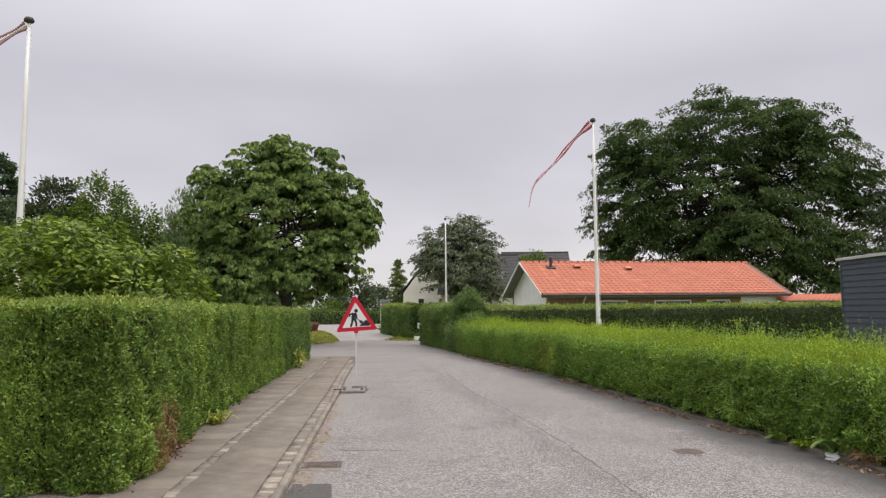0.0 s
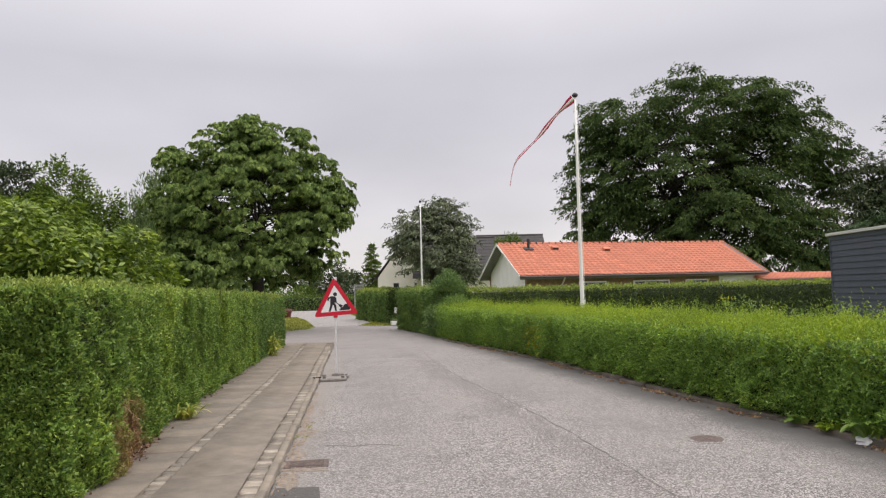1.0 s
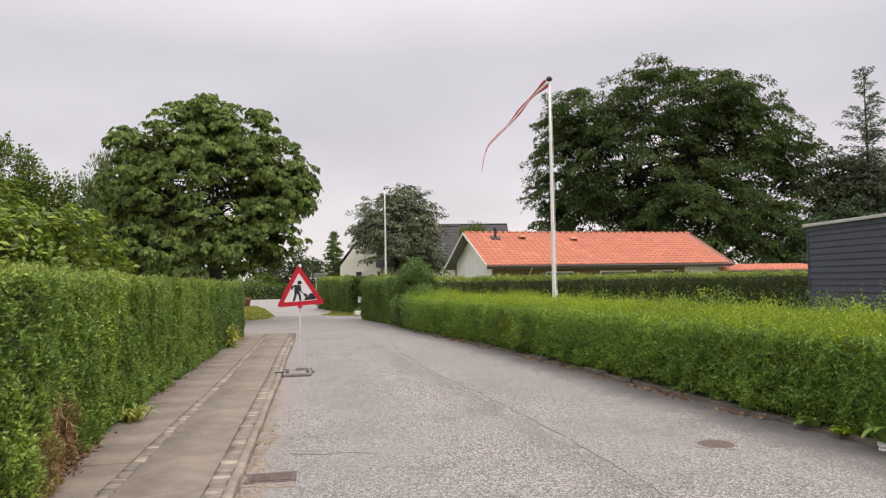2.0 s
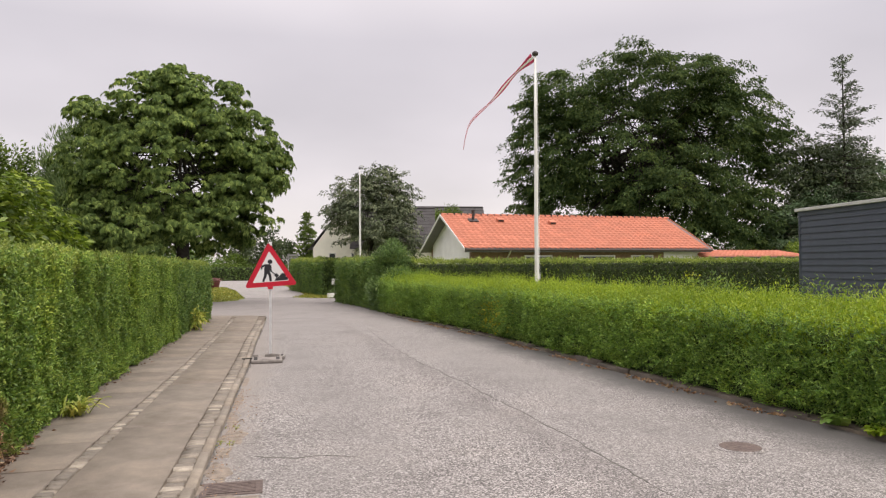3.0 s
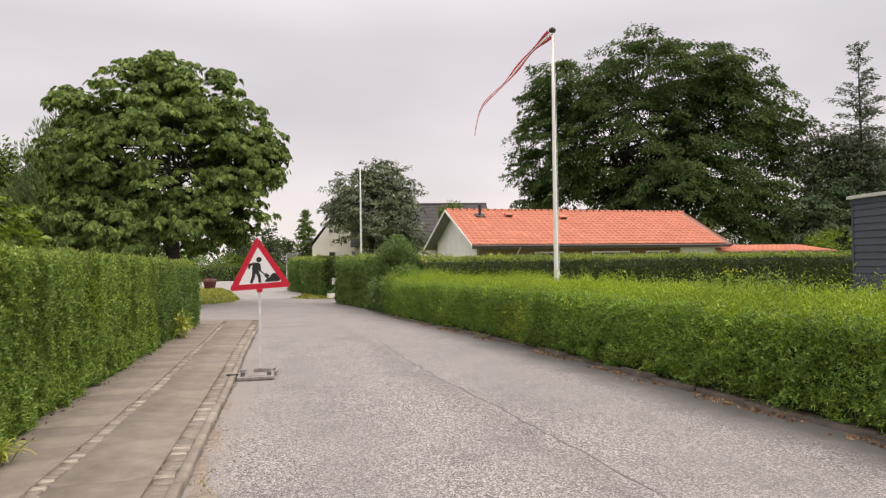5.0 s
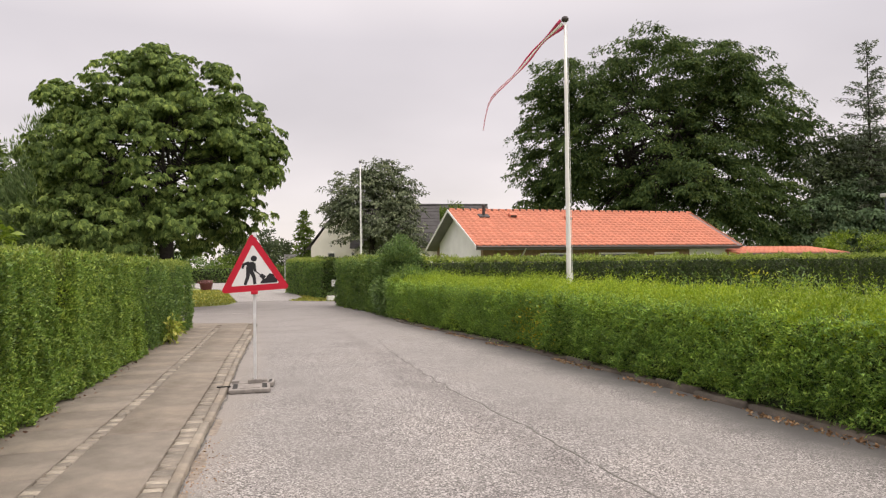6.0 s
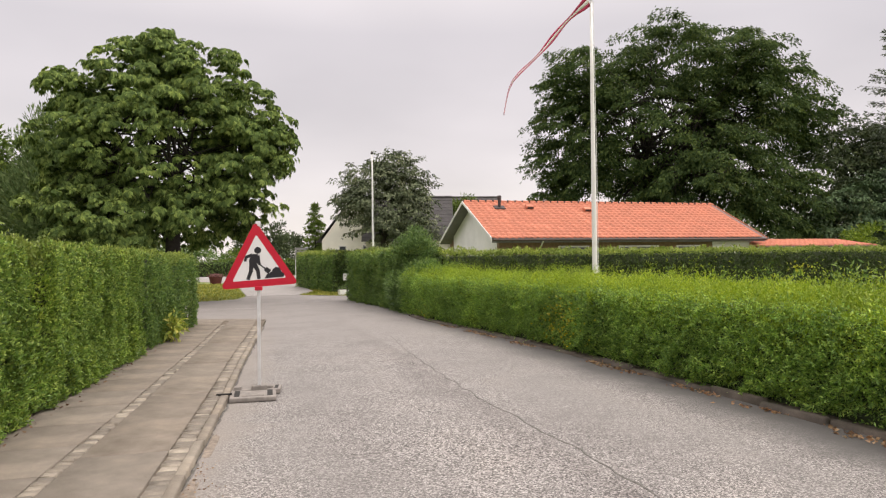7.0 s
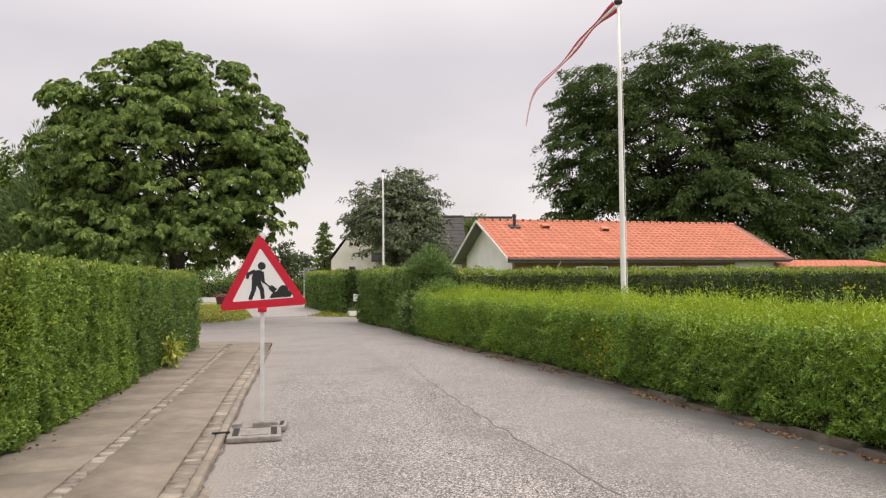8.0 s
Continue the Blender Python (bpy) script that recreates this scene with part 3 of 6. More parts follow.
def hedge(name, label, line, side, thick, h0, h1, leaf, n_face, n_top, m_face, m_top, lump=0.05, streak=1.0, crown=0.0, rise=0.5, shoots=0, shoot_h=0.2, z0=0.05, ends=(1, 1), top_spread=0.05, fringe=0.10, sprays=0, spray=0.14, slim=1.0, furrow=0.0, undercut=0.0):
    """A hedge whose front base follows line; side 1 has its front to the right of the way, -1 to the left."""
    t_ob = thing(name, (0, 0, 0), 0, label, "hedge")
    line = np.asarray(line, float)
    pts, length = polyline(line)
    tt = np.linspace(0, 1, len(pts))
    _, nor, _ = along(line, tt)
    out = nor * side
    ins = 0.09 + furrow * 0.8 + undercut * 0.6
    rows = []
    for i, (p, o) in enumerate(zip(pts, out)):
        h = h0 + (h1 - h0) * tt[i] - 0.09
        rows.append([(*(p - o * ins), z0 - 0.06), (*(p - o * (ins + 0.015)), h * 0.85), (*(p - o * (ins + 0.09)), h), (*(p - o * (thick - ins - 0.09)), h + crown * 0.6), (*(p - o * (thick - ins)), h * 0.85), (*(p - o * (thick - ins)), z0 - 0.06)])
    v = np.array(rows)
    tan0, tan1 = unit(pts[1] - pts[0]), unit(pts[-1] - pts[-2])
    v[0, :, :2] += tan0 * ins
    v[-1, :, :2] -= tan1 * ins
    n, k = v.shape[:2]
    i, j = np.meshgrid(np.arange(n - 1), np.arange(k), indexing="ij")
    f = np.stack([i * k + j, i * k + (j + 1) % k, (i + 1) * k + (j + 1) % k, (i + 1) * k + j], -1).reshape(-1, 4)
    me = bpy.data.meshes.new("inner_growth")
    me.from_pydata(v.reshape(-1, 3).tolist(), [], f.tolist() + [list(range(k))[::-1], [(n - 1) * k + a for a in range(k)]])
    # Solid core; its dark colour stands for shaded twigs deep in the hedge.
    part("inner_growth", me, M_TWIG, t_ob, "solid dark core for twigs and shade inside the hedge")

    def spread(p, o, m, size, updraft, name_, mat_, label_=""):
        lumps = waves(p * np.array([1, 1, streak]), 0.8, 11, 14) * lump * 0.7 + waves(p * np.array([1, 1, streak ** 0.5]), 0.22, 12, 18) * lump * 0.75 + waves(p, 0.09, 13, 18) * lump * 0.35
        depth = -np.abs(rng.normal(size=len(p))) * 0.035 + lumps + 0.01
        if furrow:
            w = waves(p * np.array([1, 1, 0.10]), 0.75, 15, 9)
            cut = np.exp(-((w / 0.17) ** 2)) * (0.55 + 0.45 * waves(p, 0.6, 16))
            depth = depth - furrow * cut + furrow * 0.25 * waves(p * np.array([1, 1, 0.2]), 0.4, 17)
        q = p + o * depth[:, None]
        d = o * 0.75 + np.array([0, 0, updraft]) + rng.normal(size=p.shape) * 0.55
        sz = size * rng.uniform(0.6, 1.35, len(p))
        chunks = leaf_quads(q, d, sz, sz * rng.uniform(0.36, 0.54, len(p)) * slim, face=o + np.array([0, 0, 0.75]), loose=0.55)
        return part(name_, np_mesh(name_, *chunks), mat_, t_ob, label_)

    # front and back faces
    for which, count in (("front", n_face), ("back", n_face // 14)):
        u = rng.uniform(0, 1, count)
        q, nn, _ = along(line, u)
        o2 = nn * side
        z = rng.uniform(0, 1, count) ** 0.95 * (h0 + (h1 - h0) * u - z0) + z0
        if which == "back":
            q = q - o2 * thick
            o2 = -o2
        hh = h0 + (h1 - h0) * u
        q = q - o2 * np.clip(z - (hh - 0.10), 0, 1)[:, None] * 0.7
        q = q - o2 * (undercut * np.clip(1 - (z - z0) / 0.32, 0, 1) ** 1.3)[:, None]
        p3, o3 = np.c_[q, z], np.c_[o2, np.zeros(count)]
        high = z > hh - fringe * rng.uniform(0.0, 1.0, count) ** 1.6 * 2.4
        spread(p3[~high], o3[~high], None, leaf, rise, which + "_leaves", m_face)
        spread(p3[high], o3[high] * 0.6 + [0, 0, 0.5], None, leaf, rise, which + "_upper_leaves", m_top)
    # leafy sprays that stand out of the front
    if sprays:
        u = rng.uniform(0, 1, sprays)
        if furrow:
            q, _, _ = along(line, u)
            u = u[np.abs(waves(np.c_[q, np.full(sprays, 0.08)], 0.75, 15, 9)) > 0.28]
            sprays = len(u)
        q, nn, _ = along(line, u)
        o2 = np.c_[nn * side, np.zeros(sprays)]
        z = rng.uniform(0.02, 1, sprays) * (h0 + (h1 - h0) * u - z0) + z0
        base = np.c_[q, z] - o2 * (0.03 + undercut * np.clip(1 - (z - z0) / 0.32, 0, 1))[:, None]
        way = unit(o2 * rng.uniform(0.5, 1.1, sprays)[:, None] + np.array([0, 0, 1.0]) * rng.uniform(0.0, 1.1, sprays)[:, None] + rng.normal(size=(sprays, 3)) * 0.4)
        tall = spray * rng.uniform(0.5, 1.2, sprays)
        ps, ds = [], []
        for k2 in range(9):
            a = (k2 + rng.uniform(0, 1, sprays)) / 9
            ps.append(base + way * (a * tall)[:, None])
            ds.append(way * 0.7 + unit(rng.normal(size=(sprays, 3))) * 0.9)
        ps, ds = np.concatenate(ps), np.concatenate(ds)
        sz = leaf * rng.uniform(0.6, 1.25, len(ps))
        part("front_sprays", np_mesh("front_sprays", *leaf_quads(ps, ds, sz, sz * 0.42 * slim, face=np.tile([0.0, 0.0, 1.0], (len(ps), 1)), loose=0.5)), m_face, t_ob)["kind"] = "stuff"
    # top
    u, w = rng.uniform(0, 1, n_top), rng.uniform(0, 1, n_top)
    q, nn, _ = along(line, u)
    q = q - nn * side * (w * thick)[:, None]
    z = h0 + (h1 - h0) * u - 0.03 + crown * np.sin(w * math.pi) + rng.uniform(-0.3, 1, n_top) * top_spread
    z += waves(np.c_[q, z], 0.7, 31) * 0.02
    p3 = np.c_[q, z]
    spread(p3, np.tile([0.0, 0.0, 1.0], (n_top, 1)), None, leaf, 0.4, "top_leaves", m_top, "top leaves, fresh and lighter, painted lit on the garden hedge")
    # ends
    for on, share in ((ends[0], 0.0), (ends[1], 1.0)):
        if not on:
            continue
        c = int(n_face / length * thick)
        q, nn, _ = along(line, np.full(c, share))
        q = q - nn * side * (rng.uniform(0, 1, c) * thick)[:, None]
        tan = (-tan0 if share == 0 else tan1)
        z = rng.uniform(z0, (h0 if share == 0 else h1), c)
        spread(np.c_[q, z], np.tile([tan[0], tan[1], 0.0], (c, 1)), None, leaf, rise, "end_leaves", m_face)
    # upright shoots
    if shoots:
        u, w = rng.uniform(0, 1, shoots), rng.beta(1.3, 1.3, shoots)
        q, nn, _ = along(line, u)
        q = q - nn * side * (w * thick)[:, None]
        zb = h0 + (h1 - h0) * u + crown * np.sin(w * math.pi) - 0.06
        base = np.c_[q, zb]
        tall = shoot_h * rng.uniform(0.3, 1.1, shoots) * (0.7 + 0.35 * (waves(base, 1.3, 77) > 0.2) + 0.45 * (waves(base, 0.35, 78) > 0.9) + 0.55 * (rng.uniform(0, 1, shoots) < 0.05))
        lean = np.c_[rng.normal(size=(shoots, 2)) * 0.22, np.ones(shoots)]
        ps, ds = [], []
        for k2 in range(11):
            a = (k2 + rng.uniform(0, 1, shoots)) / 11
            ps.append(base + lean * (a * tall)[:, None])
            ds.append(np.c_[rng.normal(size=(shoots, 2)), np.full(shoots, 0.9)])
        ps, ds = np.concatenate(ps), np.concatenate(ds)
        sz = leaf * 0.75 * rng.uniform(0.6, 1.3, len(ps))
        part("new_growth", np_mesh("new_growth", *leaf_quads(ps, ds, sz, sz * 0.42 * slim)), m_top, t_ob, "bright yellow-green upright shoots")["kind"] = "stuff"
    return t_ob


left_main = [p for p in HEDGE_L[:5]] + [(-0.72, 23.2)]
hedge("clipped_hedge", "tall clipped green privet hedge with a brown dead patch below", left_main, 1, 1.25, 1.80, 1.74, 0.040, 185000, 50000, M_LEAF_LEFT, M_TOP_LEFT, 0.045, 0.5, 0.0, 0.75, 2600, 0.10, 0.06, (1, 1), sprays=7000, spray=0.09, furrow=0.21)
hedge("clipped_hedge", "short clipped hedge section beside a dark gap, green", [(-0.67, 23.75), (-0.55, 24.7), (-0.14, 28.6)], 1, 1.15, 1.72, 1.69, 0.050, 20000, 9000, M_LEAF_ROADSIDE, M_TOP_LEFT, 0.05, 0.35, 0.0, 0.75, 600, 0.08, 0.06, (1, 1), furrow=0.15)
# the end of the tall hedge, turning away from the pavement
hedge("clipped_hedge", "dark green clipped hedge turning away beside the pavement", [(-5.6, 13.4), (-2.9, 11.72), (-2.25, 11.14), (-1.71, 11.00)], 1, 1.1, 1.80, 1.80, 0.040, 46000, 12000, M_LEAF_LEFT, M_TOP_LEFT, 0.06, 0.6, 0.0, 0.6, 700, 0.08, 0.06, (0, 1), sprays=1200, spray=0.09)

hedge("wild_hedge", "low untrimmed green hedge with bright yellow-green shoots on top", HEDGE_R, -1, 1.35, 1.02, 1.06, 0.047, 215000, 70000, M_LEAF_RIGHT, M_TOP_RIGHT, 0.12, 0.9, 0.05, 0.35, 13500, 0.36, 0.06, (1, 1), 0.10, 0.20, 11500, 0.24, 0.62, undercut=0.06)
# Garden hedge: shade is in the dark face colour, light in the top's.
hedge("garden_hedge", "dark green clipped garden hedge, face coloured shaded and top coloured lit", [(6.6, 30.3), (13.0, 30.9), (20.0, 32.2), (27.0, 33.6), (34.0, 35.0)], 1, 1.3, 1.70, 1.72, 0.085, 30000, 15000, M_LEAF_BACK, M_TOP_LEFT, 0.09, 0.8, 0.05, 0.4, 1500, 0.10, 0.0, (1, 1), 0.05, 0.05)
hedge("roadside_hedge", "green clipped roadside hedge beside a driveway gap", [(5.42, 31.0), (5.44, 33.5), (5.14, 36.0), (5.02, 37.7)], -1, 1.4, 1.80, 1.76, 0.075, 14000, 6000, M_LEAF_ROADSIDE, M_TOP_LEFT, 0.10, 0.8, 0.05, 0.4, 500, 0.12, 0.0, (1, 1), 0.05, 0.08, 1500, 0.2)
hedge("roadside_hedge", "green clipped hedge beyond the driveway gap", [(5.30, 44.3), (4.95, 48.0), (4.40, 52.8)], -1, 1.4, 1.85, 1.92, 0.10, 9000, 4000, M_LEAF_ROADSIDE, M_TOP_LEFT, 0.09, 0.8, 0.04, 0.4, 250, 0.12, 0.0, (1, 1))
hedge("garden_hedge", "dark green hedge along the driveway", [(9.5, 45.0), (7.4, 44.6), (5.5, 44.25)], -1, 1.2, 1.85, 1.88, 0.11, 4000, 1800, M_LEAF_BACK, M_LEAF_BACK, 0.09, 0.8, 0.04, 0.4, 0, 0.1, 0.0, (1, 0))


# ---------------------------------------------------------------- trees and shrubs
def limb(a, b, r0, r1, sag=0.0, seed=0, n=9):
    r = np.random.default_rng(seed)
    a, b = np.asarray(a, float), np.asarray(b, float)
    t = np.linspace(0, 1, n)[:, None]
    side = r.normal(size=3) * np.linalg.norm(b - a) * 0.07
    p = a + (b - a) * t + side * np.sin(t * math.pi) + np.array([0, 0, sag]) * np.sin(t * math.pi)
    p[1:-1] += r.normal(size=(n - 2, 3)) * np.linalg.norm(b - a) * 0.012
    return tube_np(p, r0 + (r1 - r0) * t[:, 0] ** 0.8)


def crown_points(blobs, n, seed, shell=0.5, ragged=0.05):
    """Clump centres in the outer part of the blobs, and the way out of the crown at each."""
    r = np.random.default_rng(seed)
    b = np.asarray(blobs, float)
    vol = (b[:, 3] * b[:, 4] * b[:, 5]) ** 0.72
    pick = r.choice(len(b), n, p=vol / vol.sum())
    d = unit(r.normal(size=(n, 3)))
    rad = (shell**2 + (1 - shell**2) * r.uniform(0, 1, n)) ** 0.5
    rad *= 0.97 + ragged * r.normal(size=n).clip(-2, 2)
    c = b[pick, :3] + d * b[pick, 3:6] * rad[:, None]
    mid = (b[:, :3] * vol[:, None]).sum(0) / vol.sum()
    return c, unit(unit(c - b[pick, :3]) + unit(c - mid) * 0.7), mid


def tree(name, label, base, trunk_top, trunk_r, blobs, clumps, per, leaf, mat_, seed, spread=(0.45, 0.45, 0.22), droop=0.35, shell=0.5, palmate=False, limbs=14, twigs=60, narrow=0.5, category="tree", ragged=0.05, style="ball"):
    """A broadleaf tree: flared trunk, curved limbs and a crown of leafy clumps."""
    r = np.random.default_rng(seed)
    ob = thing(name, base, 0, label, category)
    base = np.asarray(base, float)
    blobs = [(x - base[0], y - base[1], z - base[2], a, b, c) for x, y, z, a, b, c in blobs]
    cc, outward, mid = crown_points(blobs, clumps, seed, shell, ragged)
    top = np.asarray(trunk_top, float) - base
    if trunk_r > 0:
        zz = np.linspace(0, 1, 12)[:, None]
        tp = top * zz + np.c_[np.sin(zz * 5 + seed) * trunk_r * 0.35 * zz, np.cos(zz * 4) * trunk_r * 0.3 * zz, zz * 0]
        tp[0, 2] -= 0.2
        part("trunk", np_mesh("trunk", *tube_np(tp, trunk_r * (1 + 0.55 * np.exp(-zz[:, 0] * 9)) * (1 - 0.62 * zz[:, 0]), 12)), M_BARK, ob, smooth=True)
        bits = []
        order = r.permutation(len(cc))
        add = lambda vf: part("limb", np_mesh("limb", *vf), M_BARK, ob, smooth=True)  # noqa: E731
        for i in range(min(limbs, len(cc))):
            h = r.uniform(0.35, 1.0)
            a = top * h
            bpt = mid + (cc[order[i]] - mid) * 0.8
            add(limb(a, bpt, trunk_r * (0.40 - 0.20 * h), trunk_r * 0.06, 0.25 * r.uniform(-1, 1), seed + i))
        for i in range(twigs):
            j = order[(limbs + i) % len(cc)]
            k = order[i % max(1, limbs)]
            a = mid + (cc[k] - mid) * r.uniform(0.25, 0.7)
            bits.append(limb(a, cc[j], trunk_r * 0.10, trunk_r * 0.02, 0.1, seed + 100 + i, 6))
        tagged(part("twig_work", np_mesh("twig_work", *join_np(bits)), M_BARK, ob, smooth=True), kind="stuff")
    n = clumps * per
    ci = np.repeat(np.arange(clumps), per)
    size = r.uniform(0.65, 1.35, clumps)[ci][:, None]
    sp = np.asarray(spread)
    if style == "dome":
        # leaves hang over the upper side of each clump like an umbrella
        axis = unit(np.array([0, 0, 1.0]) + outward * 0.75)[ci]
        q = unit(r.normal(size=(n, 3)) + axis * 0.85)
        q = np.where(((q * axis).sum(1) < -0.15)[:, None], -q, q)
        off = q * (r.uniform(0.35, 1, n) ** 0.5)[:, None] * 1.45 * sp * size
        d = unit(q - axis * (q * axis).sum(1)[:, None]) + np.array([0, 0, -droop]) + r.normal(size=(n, 3)) * 0.25
        face = axis + q * 0.8
    elif style == "fan":
        # flat leafy boughs that reach outwards and hang at their ends
        flat = unit(outward * np.array([1, 1, 0.25]) + r.normal(size=(clumps, 3)) * np.array([0.45, 0.45, 0.1]))[ci]
        side = unit(np.cross(flat, [0, 0, 1.0]))
        u = r.uniform(-0.7, 1.0, n)
        w = r.normal(size=n) * 0.5 * (1.05 - 0.6 * np.abs(u))
        off = (flat * (u * sp[0])[:, None] + side * (w * sp[1])[:, None]) * 1.5 * size
        off[:, 2] += (r.normal(size=n) * 0.35 * sp[2] - droop * sp[0] * (np.clip(u + 0.3, 0, 2) ** 2 * 0.75 + w**2 * 0.5)) * size[:, 0]
        d = flat * 0.7 + side * np.sign(w)[:, None] * 0.6 + np.array([0, 0, -0.35 - droop * 0.4]) + r.normal(size=(n, 3)) * 0.35
        face = np.array([0, 0, 1.0]) + outward[ci] * 0.55
    else:
        off = unit(r.normal(size=(n, 3))) * (r.uniform(0, 1, n) ** 0.42)[:, None] * 1.45 * sp * size
        off[:, 2] -= (off[:, 0] ** 2 + off[:, 1] ** 2) * droop / max(spread[0], 0.05) * 0.5
        d = unit(off) * 0.6 + outward[ci] * 0.7 + np.array([0, 0, -droop]) + r.normal(size=(n, 3)) * 0.35
        face = np.array([0, 0, 0.8]) + unit(off) * 0.8 + outward[ci] * 0.4
    p = cc[ci] + off
    sz = leaf * r.uniform(0.65, 1.3, n)
    if not palmate:
        chunks = leaf_quads(p, d, sz, sz * narrow, face=face, loose=0.45)
    else:
        d = unit(d)
        nrm = unit(face + r.normal(size=(n, 3)) * 0.25)
        s = unit(np.cross(d, nrm))
        some = []
        for a in (-1.5, -0.85, -0.28, 0.28, 0.85, 1.5):
            dd = d * math.cos(a) + s * math.sin(a) + np.array([0, 0, -0.28])
            some.append(leaf_quads(p, dd, sz * (1.0 - 0.18 * abs(a)), sz * 0.40, 0.1, 0.25, face=nrm, loose=0.2))
        chunks = join_np(some)
    part("crown", np_mesh("crown", *chunks), mat_, ob)
    return ob


def conifer(name, label, base, height, reach, whorls, mat_, seed, clear=0.1, sparse=0.0, leaf=0.3, lift=0.15, taper=0.75):
    """A conifer: straight stem with drooping boughs in whorls and hanging needle sprays."""
    r = np.random.default_rng(seed)
    ob = thing(name, base, 0, label, "tree")
    zz = np.linspace(0, 1, 10)
    part("trunk", np_mesh("trunk", *tube_np(np.c_[np.sin(zz * 6) * 0.06, np.cos(zz * 5) * 0.06, zz * height - 0.2 * (zz == 0)], 0.012 * height * (1.05 - zz), 9)), M_BARK, ob, smooth=True)
    bits, ps, ds = [], [], []
    for w in range(whorls):
        a = (w + r.uniform(0, 0.8)) / whorls
        z = height * (clear + (1 - clear) * a)
        rr = reach * (1 - a) ** taper * r.uniform(0.7, 1.15) + 0.15
        for k in range(r.integers(4, 7)):
            if r.uniform() < sparse * a:
                continue
            ang = r.uniform(0, 6.283)
            way = np.array([math.cos(ang), math.sin(ang), 0])
            ln = rr * r.uniform(0.65, 1.1)
            tip = np.array([0, 0, z]) + way * ln + np.array([0, 0, lift * ln * (2 * a - 0.9)])
            bits.append(limb((0, 0, z), tip, 0.004 * height * (1.1 - a), 0.006, -0.05 * ln, seed * 50 + w * 9 + k, 5))
            m = int(10 + 22 * ln)
            t = r.uniform(0.12, 1, m) ** 0.8
            q = np.array([0, 0, z]) + (tip - np.array([0, 0, z])) * t[:, None] + r.normal(size=(m, 3)) * np.array([0.14, 0.14, 0.06]) * (0.4 + ln * 0.25)
            q[:, 2] -= r.uniform(0, 0.12, m) * ln
            ps.append(q)
            ds.append(way * 0.8 + r.normal(size=(m, 3)) * 0.5 + np.array([0, 0, -0.25]))
    tagged(part("branch_work", np_mesh("branch_work", *join_np(bits)), M_BARK, ob), kind="stuff")
    ps, ds = np.concatenate(ps), np.concatenate(ds)
    sz = leaf * r.uniform(0.6, 1.3, len(ps))
    part("needles", np_mesh("needles", *leaf_quads(ps, ds, sz, sz * 0.33)), mat_, ob)
    return ob


# horse chestnut on the corner
tree("chestnut_tree", "large round horse chestnut tree in full dark green leaf", (-1.4, 38.6, 0), (-1.2, 38.8, 5.6), 0.34,
     [(-1.7, 39.3, 6.0, 3.7, 3.6, 3.2), (-2.5, 39.2, 8.15, 2.0, 2.2, 1.85), (-0.3, 39.2, 8.3, 1.9, 2.2, 1.7), (1.2, 39.0, 5.6, 1.75, 2.2, 1.8), (-4.5, 39.6, 5.6, 1.9, 2.2, 2.0), (-3.4, 38.2, 3.2, 2.3, 2.0, 1.3), (-0.6, 37.6, 3.4, 1.2, 1.0, 0.9), (0.9, 38.6, 3.7, 1.5, 1.8, 0.8), (-5.1, 39.5, 7.8, 1.0, 1.1, 0.9), (-1.7, 39.2, 9.2, 1.2, 1.4, 1.05), (2.2, 38.9, 6.4, 0.85, 1.1, 0.8), (1.2, 38.9, 7.7, 1.0, 1.1, 0.9), (2.0, 38.9, 7.1, 0.6, 0.8, 0.5), (2.3, 38.8, 4.9, 0.7, 0.9, 0.7), (2.3, 38.8, 5.9, 0.65, 0.9, 0.6), (-3.8, 38.8, 2.2, 1.9, 1.8, 0.9), (-0.2, 40.2, 2.9, 1.9, 1.6, 0.9), (-5.4, 39.6, 3.6, 1.3, 1.7, 1.4)],
     1020, 18, 0.23, M_CHESTNUT, 21, (0.34, 0.34, 0.19), 0.6, 0.56, True, 18, 80, ragged=0.07, style="dome")
# beech behind the bungalow
tree("beech_tree", "huge spreading dark green beech tree with hanging boughs", (31.5, 58.0, 0), (31.5, 58.2, 11.0), 0.62,
     [(31.8, 57.5, 10.8, 7.6, 6.0, 6.2), (25.9, 58.8, 10.8, 3.7, 4.4, 5.9), (37.6, 55.0, 10.2, 4.4, 4.6, 5.8), (33.4, 55.5, 16.3, 6.0, 4.6, 2.8), (26.2, 58.0, 14.6, 3.3, 3.6, 2.6), (37.0, 54.0, 15.8, 3.6, 3.4, 2.7), (33.5, 52.5, 6.5, 5.2, 3.2, 3.6), (40.6, 54.2, 13.0, 3.0, 2.8, 2.9), (43.0, 54.0, 11.6, 2.2, 2.4, 2.3), (24.0, 59.2, 5.4, 1.7, 2.4, 2.8), (39.5, 52.5, 5.2, 3.4, 3.0, 3.4), (42.2, 54.0, 16.2, 0.7, 0.8, 1.0), (29.0, 55.0, 3.6, 5.0, 3.0, 3.0), (36.5, 52.0, 3.2, 4.5, 2.6, 2.8)],
     1500, 120, 0.262, M_BEECH, 33, (0.72, 0.50, 0.32), 0.65, 0.58, False, 26, 150, 0.46, "tree", 0.10, "fan")
